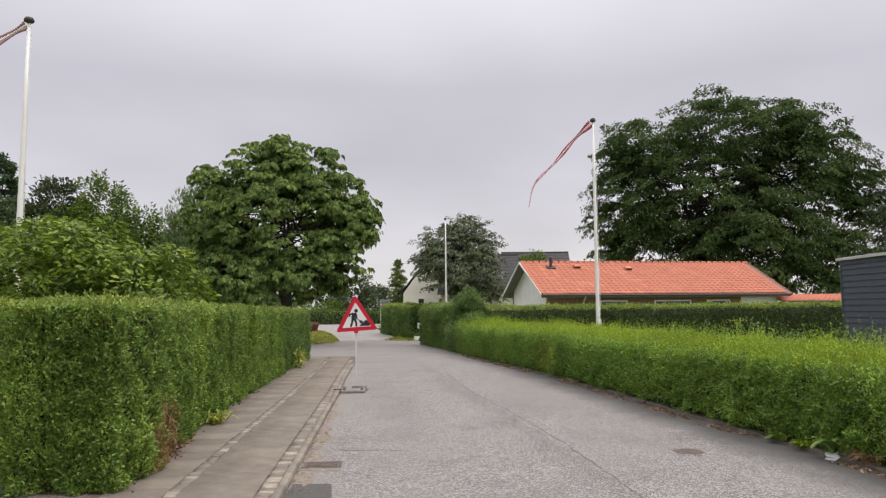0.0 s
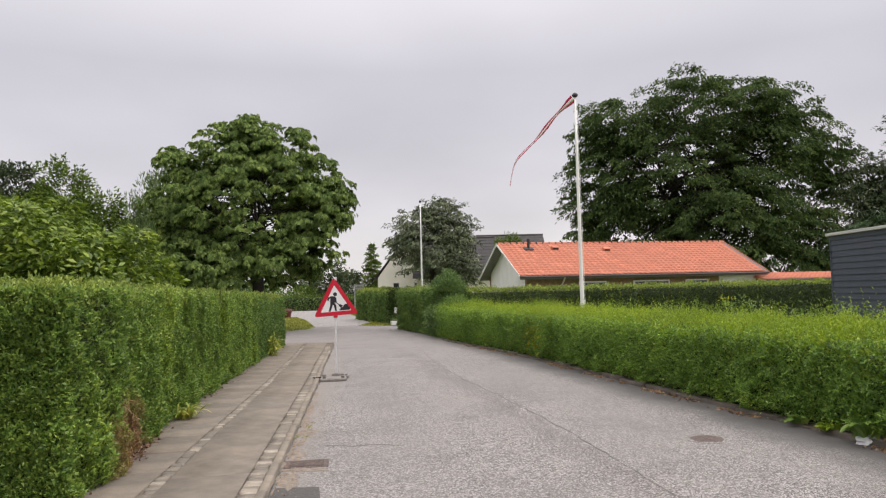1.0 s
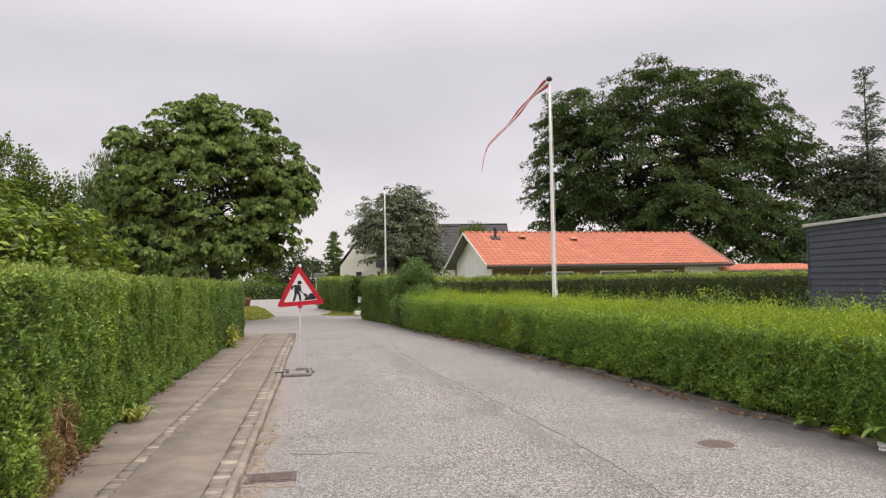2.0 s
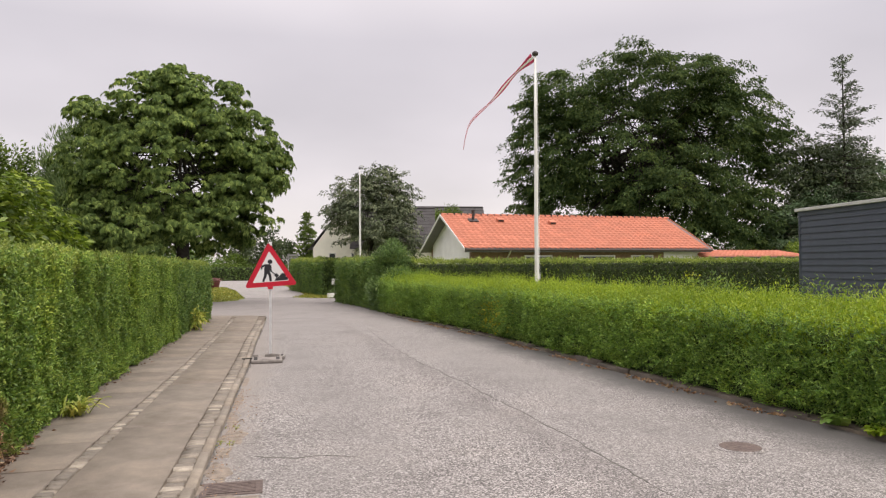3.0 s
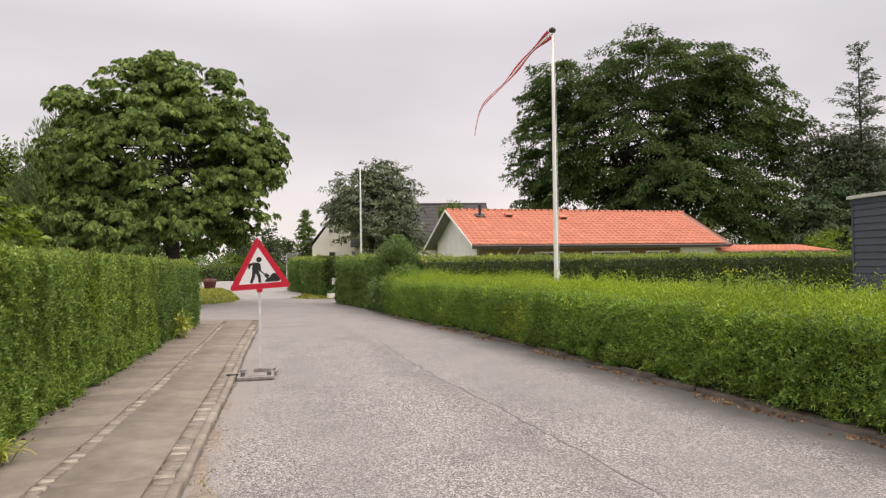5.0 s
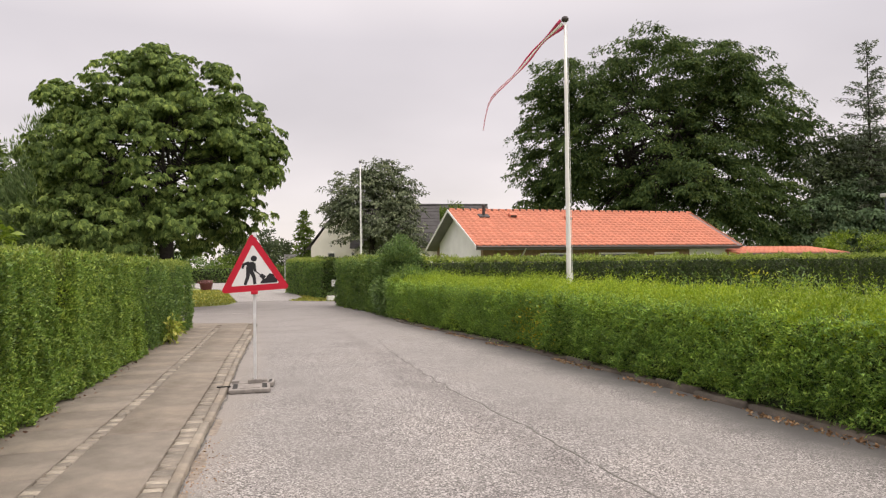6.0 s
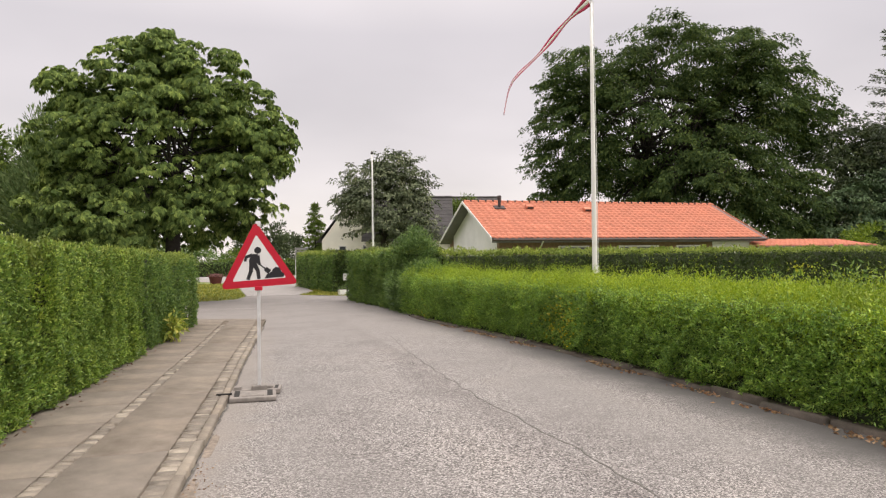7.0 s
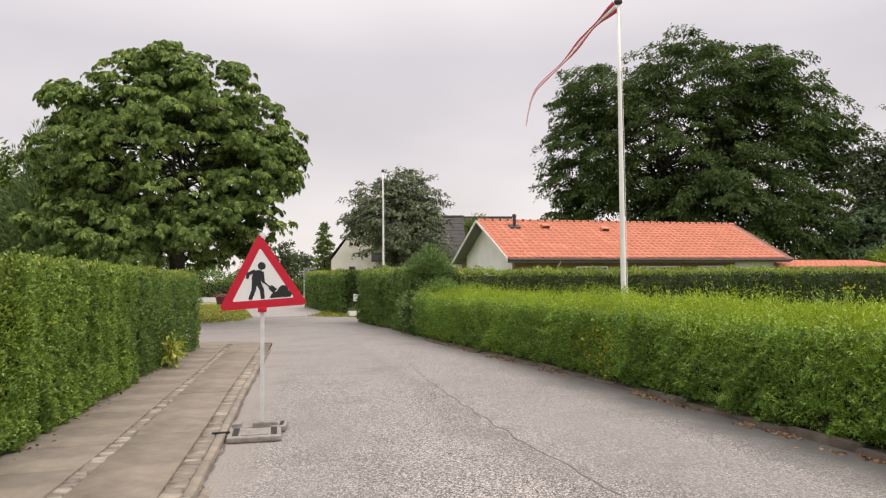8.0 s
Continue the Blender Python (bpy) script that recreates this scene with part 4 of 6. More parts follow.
tree("whitebeam_tree", "grey-green whitebeam tree with a loose rounded crown", (10.6, 57.6, 0), (10.5, 57.6, 4.2), 0.20,
     [(10.8, 57.6, 5.0, 3.0, 3.0, 2.7), (9.6, 57.6, 6.8, 1.8, 1.8, 1.5), (12.2, 57.4, 6.6, 2.0, 2.0, 1.8), (8.5, 57.6, 5.4, 1.2, 1.5, 1.2), (12.9, 57.0, 3.6, 1.7, 1.8, 1.6), (11.2, 57.4, 7.9, 1.4, 1.4, 1.1)],
     620, 42, 0.20, M_GREYTREE, 41, (0.42, 0.34, 0.22), 0.35, 0.4, False, 14, 90, 0.5, "tree", 0.12, "fan")
tree("bright_shrub", "broad bright green rhododendron-like garden shrub behind the hedge", (-4.6, 19.4, 0), (-4.5, 19.4, 1.2), 0.10,
     [(-4.9, 19.6, 2.1, 1.8, 1.5, 1.45), (-3.3, 19.4, 1.75, 1.15, 1.3, 1.15), (-6.4, 19.8, 1.9, 1.5, 1.5, 1.4), (-5.0, 19.4, 2.85, 0.9, 0.9, 0.65), (-2.75, 19.6, 1.65, 0.55, 0.9, 0.7), (-4.1, 19.2, 2.55, 0.8, 0.9, 0.65), (-8.0, 20.2, 1.6, 1.4, 1.4, 1.4)],
     230, 120, 0.140, M_SHRUB, 52, (0.28, 0.28, 0.25), -0.2, 0.84, False, 12, 40, 0.42, "shrub", 0.08, "dome")
tree("round_bush", "rounded clipped dark green bush between two hedges", (5.95, 31.2, 0), (5.95, 31.2, 0.9), 0.06,
     [(6.0, 31.3, 1.55, 0.58, 0.6, 0.85), (5.85, 31.0, 0.7, 0.66, 0.75, 0.75)],
     300, 70, 0.085, M_BUSH, 61, (0.16, 0.16, 0.14), -0.15, 0.75, False, 8, 20, 0.4, "bush")
tree("loose_bush", "loose green bush merging with the end of the wild hedge", (5.95, 30.0, 0), (5.95, 30.0, 0.5), 0.05,
     [(5.95, 29.9, 0.80, 0.62, 0.9, 0.62), (6.1, 29.2, 0.80, 0.60, 0.8, 0.52), (6.5, 30.6, 0.9, 0.7, 0.6, 0.7)],
     320, 60, 0.075, M_LEAF_ROADSIDE, 63, (0.17, 0.17, 0.14), -0.2, 0.75, False, 8, 20, 0.36, "bush", 0.12)
tree("willow_tree", "pale green feathery willow tree behind the chestnut", (-7.6, 47.2, 0), (-7.6, 47.2, 5.0), 0.22,
     [(-7.0, 47.2, 4.6, 2.4, 2.2, 2.5), (-7.7, 47.4, 6.2, 1.0, 1.1, 1.2), (-6.4, 47.0, 4.2, 3.0, 2.4, 3.0), (-6.6, 47.0, 7.6, 0.9, 1.0, 1.3), (-7.3, 47.1, 7.8, 0.28, 0.3, 1.3), (-7.9, 47.2, 7.6, 0.24, 0.3, 1.3), (-8.5, 47.2, 6.7, 0.22, 0.3, 1.1), (-6.9, 47.1, 8.4, 0.25, 0.3, 1.1)],
     400, 46, 0.28, M_WILLOW, 71, (0.28, 0.28, 0.5), -0.9, 0.45, False, 14, 60, 0.22)
tree("birch_tree", "yellowish green birch tree with a tapered crown", (-12.4, 48.6, 0), (-12.4, 48.6, 6.0), 0.18,
     [(-12.3, 48.6, 4.8, 2.6, 2.2, 3.4), (-12.5, 48.6, 7.8, 1.6, 1.5, 2.1), (-10.6, 48.4, 5.6, 1.8, 1.7, 2.5), (-13.9, 48.8, 6.0, 1.4, 1.4, 2.3)],
     520, 50, 0.22, M_BIRCH, 81, (0.34, 0.34, 0.3), 0.3, 0.45, False, 12, 50, 0.45)
tree("copper_tree", "dull dark green tree with an open twiggy top", (-15.6, 49.0, 0), (-15.6, 49.0, 6.0), 0.18,
     [(-15.6, 49.0, 5.0, 2.4, 2.2, 3.4), (-15.2, 49.0, 8.2, 1.2, 1.2, 1.4), (-17.0, 49.2, 6.6, 1.6, 1.6, 1.9)],
     330, 46, 0.22, M_PURPLE, 91, (0.36, 0.36, 0.3), 0.1, 0.45, False, 12, 60, 0.45)
tree("copper_tree", "dull dark green rounded tree behind the garden", (-9.6, 50.0, 0), (-9.6, 50.0, 4.0), 0.16,
     [(-9.6, 50.0, 4.2, 2.2, 2.0, 2.6), (-11.5, 50.4, 3.4, 2.0, 2.0, 2.4), (-13.8, 51.0, 3.6, 2.4, 2.0, 2.8)],
     300, 46, 0.24, M_PURPLE, 95, (0.4, 0.4, 0.3), 0.1, 0.45, False, 10, 40, 0.45)
conifer("spruce_tree", "dark green dense conifer at the garden edge", (-18.6, 50.0, 0), 11.2, 2.9, 60, M_SPRUCE, 5, 0.03, 0.1, 0.34)
conifer("spruce_tree", "dark green dense conifer at the garden edge", (-22.5, 52.0, 0), 11.4, 2.7, 60, M_SPRUCE, 6, 0.03, 0.1, 0.34)
conifer("larch_tree", "tall thin conifer with a sparse open top", (47.6, 50.8, 0), 18.2, 3.8, 84, M_LARCH, 8, 0.06, 0.80, 0.26, 0.5, 0.52)
conifer("cypress_tree", "narrow green conifer beside the white house", (7.7, 72.2, 0), 6.4, 1.75, 56, M_BIRCH, 9, 0.03, 0.35, 0.26)
tree("dark_tree", "dark green woodland tree beside the beech", (44.5, 54.0, 0), (44.5, 54.0, 6.0), 0.3,
     [(45.6, 54.0, 8.4, 3.4, 3.0, 4.4), (49.5, 53.0, 7.8, 3.8, 3.0, 4.4), (43.0, 51.6, 3.6, 2.8, 2.2, 3.0), (47.6, 52.0, 4.2, 3.6, 2.4, 3.4)],
     420, 60, 0.32, M_PURPLE, 101, (0.7, 0.7, 0.35), 0.5, 0.5, False, 14, 50, 0.45, style="fan")
tree("dark_tree", "dark green woodland tree behind the bungalow", (53.0, 56.0, 0), (53.0, 56.0, 6.0), 0.3,
     [(53.0, 56.0, 7.0, 4.4, 3.4, 5.2), (58.5, 55.0, 6.5, 4.4, 3.4, 5.0)],
     300, 60, 0.34, M_SPRUCE, 105, (0.8, 0.8, 0.4), 0.5, 0.5, False, 14, 50, 0.45, style="fan")
tree("dark_tree", "dark green understorey tree in front of the wood", (42.0, 50.5, 0), (42.0, 50.5, 3.0), 0.16,
     [(42.0, 50.5, 3.4, 3.2, 2.0, 3.0), (46.0, 50.0, 4.2, 3.0, 2.0, 3.8), (50.0, 49.5, 3.8, 3.0, 2.0, 3.4)],
     330, 60, 0.28, M_SPRUCE, 108, (0.6, 0.6, 0.3), 0.5, 0.5, False, 12, 40, 0.45, style="fan")
tree("elder_bush", "light green leafy bush behind the low roof", (38.2, 44.6, 0), (38.2, 44.6, 1.4), 0.08,
     [(37.0, 44.6, 1.9, 1.2, 1.1, 1.0), (38.5, 44.6, 2.3, 1.3, 1.2, 1.1), (41.4, 44.6, 2.2, 1.8, 1.3, 1.2)],
     130, 44, 0.17, M_SHRUB, 111, (0.3, 0.3, 0.2), 0.0, 0.6, False, 8, 20, 0.4, "bush")
for k, (x, y, z, w, m_) in enumerate(((-3.0, 92, 3.4, 3.0, M_LEAF_ROADSIDE), (1.5, 96, 2.6, 2.8, M_BIRCH), (4.8, 88, 5.2, 2.0, M_PURPLE), (2.6, 104, 5.8, 1.5, M_PURPLE), (7.6, 100, 5.0, 2.2, M_PURPLE), (-8.0, 92, 4.0, 3.4, M_LEAF_ROADSIDE), (-13.5, 90, 4.4, 3.6, M_PURPLE), (-20, 88, 5.0, 4.2, M_LEAF_ROADSIDE), (13, 96, 4.6, 3.6, M_PURPLE))):
    tree("distant_tree", "small hazy distant tree beyond the lane", (x, y, 0), (x, y, z * 0.6), 0.14, [(x, y, z * 0.55, w, w * 0.8, z * 0.45), (x + 0.6, y, z * 0.8, w * 0.5, w * 0.5, z * 0.24)], 70, 34, 0.34, m_, 200 + k, (0.5, 0.5, 0.35), 0.1, 0.45, False, 7, 24, 0.5)
hedge("boundary_hedge", "low green hedge across the far end of the lane", [(-34, 82), (-16, 83), (-2, 84), (8, 84)], 1, 1.6, 1.5, 1.5, 0.2, 7000, 3000, M_LEAF_ROADSIDE, M_BIRCH, 0.12, 0.8, 0.05, 0.4, 0, 0.1, 0.0, (1, 1))
tree("distant_tree", "small green tree rising beside a dark tiled roof", (21.6, 74.0, 0), (21.6, 74.0, 5.0), 0.12,
     [(21.6, 74.0, 6.2, 1.8, 1.2, 1.1), (20.6, 74.0, 5.6, 1.2, 1.0, 1.0)], 60, 34, 0.26, M_BIRCH, 215, (0.4, 0.4, 0.3), -0.3, 0.45, False, 7, 24, 0.4)
# Shade under the chestnut is put into this shrub's dark leaf colour.
tree("dark_shrub", "shrub coloured dark for the shade under the chestnut", (-5.5, 42.0, 0), (-5.5, 42.0, 0.9), 0.08,
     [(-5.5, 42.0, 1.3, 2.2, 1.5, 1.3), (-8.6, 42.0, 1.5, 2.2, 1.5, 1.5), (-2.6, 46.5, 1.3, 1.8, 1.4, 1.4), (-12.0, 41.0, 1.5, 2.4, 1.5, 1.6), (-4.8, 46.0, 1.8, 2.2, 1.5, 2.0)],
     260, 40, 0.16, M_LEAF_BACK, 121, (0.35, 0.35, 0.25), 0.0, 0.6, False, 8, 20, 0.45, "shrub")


# ---------------------------------------------------------------- bungalow with the orange roof
def slab_between(a, b, c, d, thick):
    """A board with the corners a, b, c, d on its upper face."""
    a, b, c, d = (Vector(v) for v in (a, b, c, d))
    n = (b - a).cross(d - a).normalized() * thick
    bm = bmesh.new()
    u, l = [bm.verts.new(v) for v in (a, b, c, d)], [bm.verts.new(v - n) for v in (a, b, c, d)]
    bm.faces.new(u)
    bm.faces.new(l[::-1])
    for i in range(4):
        bm.faces.new((u[i], l[i], l[(i + 1) % 4], u[(i + 1) % 4]))
    return bm


def pantile(w, ln):
    """One S-shaped roof tile, w wide along x, its lower end at y = 0, running up y by ln."""
    n = 6
    v, f = [], []
    for row, (y, dz) in enumerate(((0.0, 0.020), (ln * 1.06, 0.0))):
        for i in range(n + 1):
            a = i / n
            v.append((a * w * 1.04, y, 0.020 * math.sin(a * 2 * math.pi) + 0.02 + dz))
    for i in range(n):
        f.append((i, i + 1, n + 2 + i, n + 1 + i))
    m = len(v)
    for i in range(n + 1):
        x, y, z = v[i]
        v.append((x, y, z - 0.028))
    for i in range(n):
        f.append((m + i, m + i + 1, i + 1, i))
    return np.array(v), np.array(f)


X0, X1, YE, YR, ZE, ZR = 11.89, 26.72, 40.32, 44.46, 2.43, 4.395
house = thing("bungalow", (0, 0, 0), 0, "low bungalow with an orange clay tile roof and pale gable", "house")
part("wall", boxed(X0 + 0.55, 23.9, YE + 0.55, YE + 0.85, -0.1, ZE + 0.12), M_BRICK, house, "brown brick front wall")
part("wall", boxed(23.9, X1 - 0.5, YE + 0.5, YE + 0.85, -0.1, ZE + 0.10), M_RENDER, house, "white rendered front wall")
part("wall", boxed(X0 + 0.55, X1 - 0.5, 2 * YR - YE - 0.85, 2 * YR - YE - 0.55, -0.1, ZE + 0.1), M_BRICK, house)
for x in (X0 + 0.55, X1 - 0.8):
    bm = bmesh.new()
    prof = [(YE + 0.86, -0.1), (2 * YR - YE - 0.86, -0.1), (2 * YR - YE - 0.86, ZE + 0.36), (YR, ZR - 0.14), (YE + 0.86, ZE + 0.36)]
    a, b = [bm.verts.new((x, y, z)) for y, z in prof], [bm.verts.new((x + 0.3, y, z)) for y, z in prof]
    bm.faces.new(a)
    bm.faces.new(b[::-1])
    for i in range(5):
        bm.faces.new((a[i], b[i], b[(i + 1) % 5], a[(i + 1) % 5]))
    part("gable", bm, M_RENDER, house, "pale grey rendered gable wall")
roof = part("roof", slab_between((X0, YE, ZE - 0.02), (X1, YE, ZE - 0.02), (X1, YR, ZR - 0.02), (X0, YR, ZR - 0.02), 0.09), M_SOFFIT, house, "orange clay pantile roof")
part("roof_back", slab_between((X1, 2 * YR - YE, ZE), (X0, 2 * YR - YE, ZE), (X0, YR, ZR), (X1, YR, ZR), 0.09), M_SOFFIT, house, "grey boarded roof slope at the rear")
for x in (X0 - 0.035, X1 + 0.005):
    for y2 in (YE - 0.02, 2 * YR - YE + 0.02):
        bm = bmesh.new()
        q = [(y2, ZE - 0.12), (YR, ZR - 0.09), (YR, ZR + 0.04), (y2, ZE + 0.02)]
        a, b = [bm.verts.new((x, y, z)) for y, z in q], [bm.verts.new((x + 0.03, y, z)) for y, z in q]
        bm.faces.new(a)
        bm.faces.new(b[::-1])
        for i in range(4):
            bm.faces.new((a[i], b[i], b[(i + 1) % 4], a[(i + 1) % 4]))
        if x < X1:
            part("bargeboard", bm, M_WHITE, house, "white painted bargeboard")
        else:
            part("verge_tile", bm, M_PANTIER, house, "orange clay verge tiles")
part("eaves_board", boxed(X0 + 0.02, X1 - 0.02, YE + 0.04, YE + 0.07, ZE - 0.20, ZE - 0.045), M_SOFFIT, house)
gv = tube_np([(X0 + 0.02, YE - 0.05, ZE - 0.065), (0.5 * (X0 + X1), YE - 0.05, ZE - 0.075), (X1, YE - 0.05, ZE - 0.085)], [0.055] * 3, 10)
part("gutter", np_mesh("gutter", *gv), M_GUTTER, house, "dark brown gutter along the eaves", smooth=True)
part("downpipe", np_mesh("downpipe", *tube_np([(14.4, YE - 0.04, ZE - 0.08), (14.4, YE + 0.2, ZE - 0.3), (14.4, YE + 0.48, ZE - 0.5), (14.4, YE + 0.48, 0)], [0.04] * 4, 8)), M_ZINC, house, "grey downpipe", smooth=True)
for x, w in ((15.4, 1.6), (18.6, 2.2), (21.8, 1.4)):
    win = part("window", boxed(x, x + w, YE + 0.50, YE + 0.56, 0.9, 2.08), M_WHITE, house, "white framed window")
    part("pane", boxed(x + 0.08, x + w - 0.08, YE + 0.485, YE + 0.497, 0.98, 2.0), M_GLASS, win)
slope = (ZR - ZE) / (YR - YE)
tilt = math.atan(slope)


def on_roof(x, share):
    return Vector((x, YE + (YR - YE) * share, ZE + (ZR - ZE) * share))


px_, sh_ = 13.55, 0.80
at = on_roof(px_, sh_)
vent = part("vent_pipe", lathe([(0.075, -0.15), (0.075, 0.50), (0.10, 0.50), (0.10, 0.62), (0.07, 0.66)], 12), M_PIPE, house, "dark soil vent pipe on the roof")
vent.location = at
flash = part("flashing", boxed(-0.28, 0.28, -0.20, 0.20, 0.0, 0.07, 0.02), M_PIPE, house, "dark lead flashing")
flash.matrix_basis = Matrix.Translation(at + Vector((0, 0, 0.03))) @ Matrix.Rotation(tilt, 4, "X")
for x, s_ in ((15.15, 0.80), (18.25, 0.74)):
    hood = part("roof_vent", boxed(-0.2, 0.2, -0.16, 0.16, 0.0, 0.16, 0.04), M_PANTIER, house, "small brown roof vent hood")
    hood.matrix_basis = Matrix.Translation(on_roof(x, s_) + Vector((0, 0, 0.04))) @ Matrix.Rotation(tilt, 4, "X")
    # Dark plate before the closed hood paints the shade of its mouth.
    slot = part("opening", boxed(-0.16, 0.16, -0.175, -0.162, 0.03, 0.13), M_PIPE, house, "dark plate for the shaded vent opening")
    slot.matrix_basis = hood.matrix_basis.copy()

# lower tiled roof beside it
garage = thing("garage", (0, 0, 0), 0, "long low garage with a shallow orange tile roof", "garage")
part("wall", boxed(26.5, 33.1, 40.3, 44.0, -0.1, 1.92), M_RENDER, garage, "white rendered wall")
part("roof", slab_between((26.1, 39.75, 1.99), (33.4, 39.75, 1.99), (33.4, 42.4, 2.36), (26.1, 42.4, 2.36), 0.07), M_PANTIER, garage, "orange tile roof")
part("roof_back", slab_between((33.4, 44.6, 2.05), (26.1, 44.6, 2.05), (26.1, 42.4, 2.36), (33.4, 42.4, 2.36), 0.07), M_PANTIER, garage)
part("gutter", np_mesh("gutter", *tube_np([(26.1, 39.7, 1.93), (30, 39.7, 1.925), (33.4, 39.7, 1.92)], [0.045] * 3, 8)), M_GUTTER, garage, "dark gutter", smooth=True)


# ---------------------------------------------------------------- houses further off
def gable_house(name, label, mid, along_deg, length, half, eave, ridge, m_wall, m_roof, courses=12, verge=0.30):
    ob = thing(name, mid, along_deg, label, "house")
    l, h = length / 2, half
    for y in (-h + 0.25, h - 0.5):
        part("wall", boxed(-l + 0.3, l - 0.3, y, y + 0.25, -0.1, eave), m_wall, ob)
    for x in (-l + verge, l - 0.25 - verge):
        bm = bmesh.new()
        q = [(-h + 0.25, -0.1), (h - 0.25, -0.1), (h - 0.25, eave), (0, ridge - 0.12), (-h + 0.25, eave)]
        a, b = [bm.verts.new((x - 0.003, y, z)) for y, z in q], [bm.verts.new((x + 0.253, y, z)) for y, z in q]
        bm.faces.new(a)
        bm.faces.new(b[::-1])
        for i in range(5):
            bm.faces.new((a[i], b[i], b[(i + 1) % 5], a[(i + 1) % 5]))
        part("gable", bm, m_wall, ob)
    drop = (ridge - eave) / h
    for sgn in (-1, 1):
        for c in range(courses):
            bm = bmesh.new()
            a0, a1 = c / courses, (c + 1) / courses + 0.02
            y0, y1 = sgn * (h + 0.10) * (1 - a0), sgn * (h + 0.10) * (1 - min(a1, 1))
            z0, z1 = ridge - drop * abs(y0) + 0.05, ridge - drop * abs(y1) + 0.02
            box_pts = [(-l, y0, z0 - 0.05), (l, y0, z0 - 0.05), (l, y0, z0), (-l, y0, z0), (-l, y1, z1 - 0.05), (l, y1, z1 - 0.05), (l, y1, z1), (-l, y1, z1)]
            v = [bm.verts.new(p) for p in box_pts]
            for f in ((0, 1, 2, 3), (3, 2, 6, 7), (7, 6, 5, 4), (0, 4, 5, 1), (0, 3, 7, 4), (1, 5, 6, 2)):
                bm.faces.new([v[i] for i in f])
            part("tile_course", bm, m_roof, ob)
    part("ridge_cap", np_mesh("ridge_cap", *tube_np([(-l, 0, ridge + 0.03), (0, 0, ridge + 0.03), (l, 0, ridge + 0.03)], [0.10] * 3, 8)), m_roof, ob)
    return ob


villa = gable_house("white_house", "cream rendered house with a dark roof behind a tree", (10.1, 65.5, 0), 78.0, 8.0, 2.55, 2.95, 6.2, M_CREAM, M_DARKROOF, verge=0.02)
for x, y in ((-4.02, -1.15), (-4.02, 0.55)):
    win = part("window", boxed(x - 0.02, x + 0.05, y, y + 0.55, 1.75, 2.55), M_WHITE, villa, "small white framed window")
    part("pane", boxed(x - 0.035, x - 0.022, y + 0.06, y + 0.49, 1.81, 2.49), M_GLASS, win)
gable_house("white_house", "long house wing with a dark tiled roof behind the tree", (13.6, 62.6, 0), -15.0, 6.6, 3.2, 2.9, 6.15, M_CREAM, M_DARKROOF)
gable_house("dark_roofed_house", "distant house with a dark tiled roof", (23.6, 79.0, 0), -10.0, 7.4, 4.2, 3.4, 7.7, M_BRICK, M_DARKROOF)

# ---------------------------------------------------------------- clad shed
shed_way = Vector((14.62 - 14.02, 21.46 - 18.4, 0)).normalized()
shed_turn = math.degrees(math.atan2(shed_way.y, shed_way.x)) - 90
shed = thing("garden_shed", (14.62, 21.46, 0), shed_turn, "anthracite timber-clad shed with a pale metal roof edge", "shed")
part("body", boxed(0.03, 4.4, -9.5, -0.03, -0.05, 2.92), M_CLAD, shed)
part("roof", boxed(-0.10, 4.6, -9.7, 0.12, 2.96, 3.04, 0.01), M_ALU, shed, "flat roof with a pale metal edge")
part("fascia", boxed(-0.04, 4.5, -9.6, 0.05, 2.84, 2.957), M_CLAD, shed)
n_board = 17
for k in range(n_board):
    z = 0.10 + k * 0.163
    bm = bmesh.new()
    q = [(-0.030, z), (-0.008, z + 0.170), (0.02, z + 0.170), (0.02, z)]
    a, b = [bm.verts.new((x, -9.5, zz)) for x, zz in q], [bm.verts.new((x, -0.02, zz)) for x, zz in q]
    bm.faces.new(a)
    bm.faces.new(b[::-1])
    for i in range(4):
        bm.faces.new((a[i], b[i], b[(i + 1) % 4], a[(i + 1) % 4]))
    part("board", bm, M_CLAD, shed)
part("corner_post", boxed(-0.035, 0.05, -0.02, 0.045, -0.05, 2.84, 0.005), M_CLAD, shed)


# ---------------------------------------------------------------- flagpoles and pennants
def flagpole(label, at_, height, r0, lean=(0, 0)):
    ob = thing("flagpole", at_, 0, label, "flagpole", "white flagpoles")
    ob.matrix_basis = ob.matrix_basis @ pose(0, 0, 0, lean[0], lean[1], 0)
    part("pole", lathe([(r0 * 1.15, -0.1), (r0 * 1.1, 0.5), (r0, height * 0.35), (r0 * 0.75, height * 0.75), (r0 * 0.55, height - 0.12)], 18), M_POLE, ob, smooth=True)
    part("cap", lathe([(r0 * 0.6, height - 0.12), (r0 * 1.5, height - 0.08), (r0 * 1.65, height - 0.03), (r0 * 1.2, height + 0.02), (r0 * 0.3, height + 0.045)], 16), M_PIPE, ob, "dark knob on the pole top", True)
    part("halyard", np_mesh("halyard", *tube_np([(r0 + 0.03, -0.02, 1.0), (r0 + 0.02, -0.02, height * 0.5), (r0 * 0.6 + 0.02, -0.01, height - 0.15)], [0.006] * 3, 6)), M_WHITE, ob)
    part("cleat", boxed(r0, r0 + 0.05, -0.03, 0.03, 1.15, 1.32, 0.01), M_ZINC, ob)
    return ob


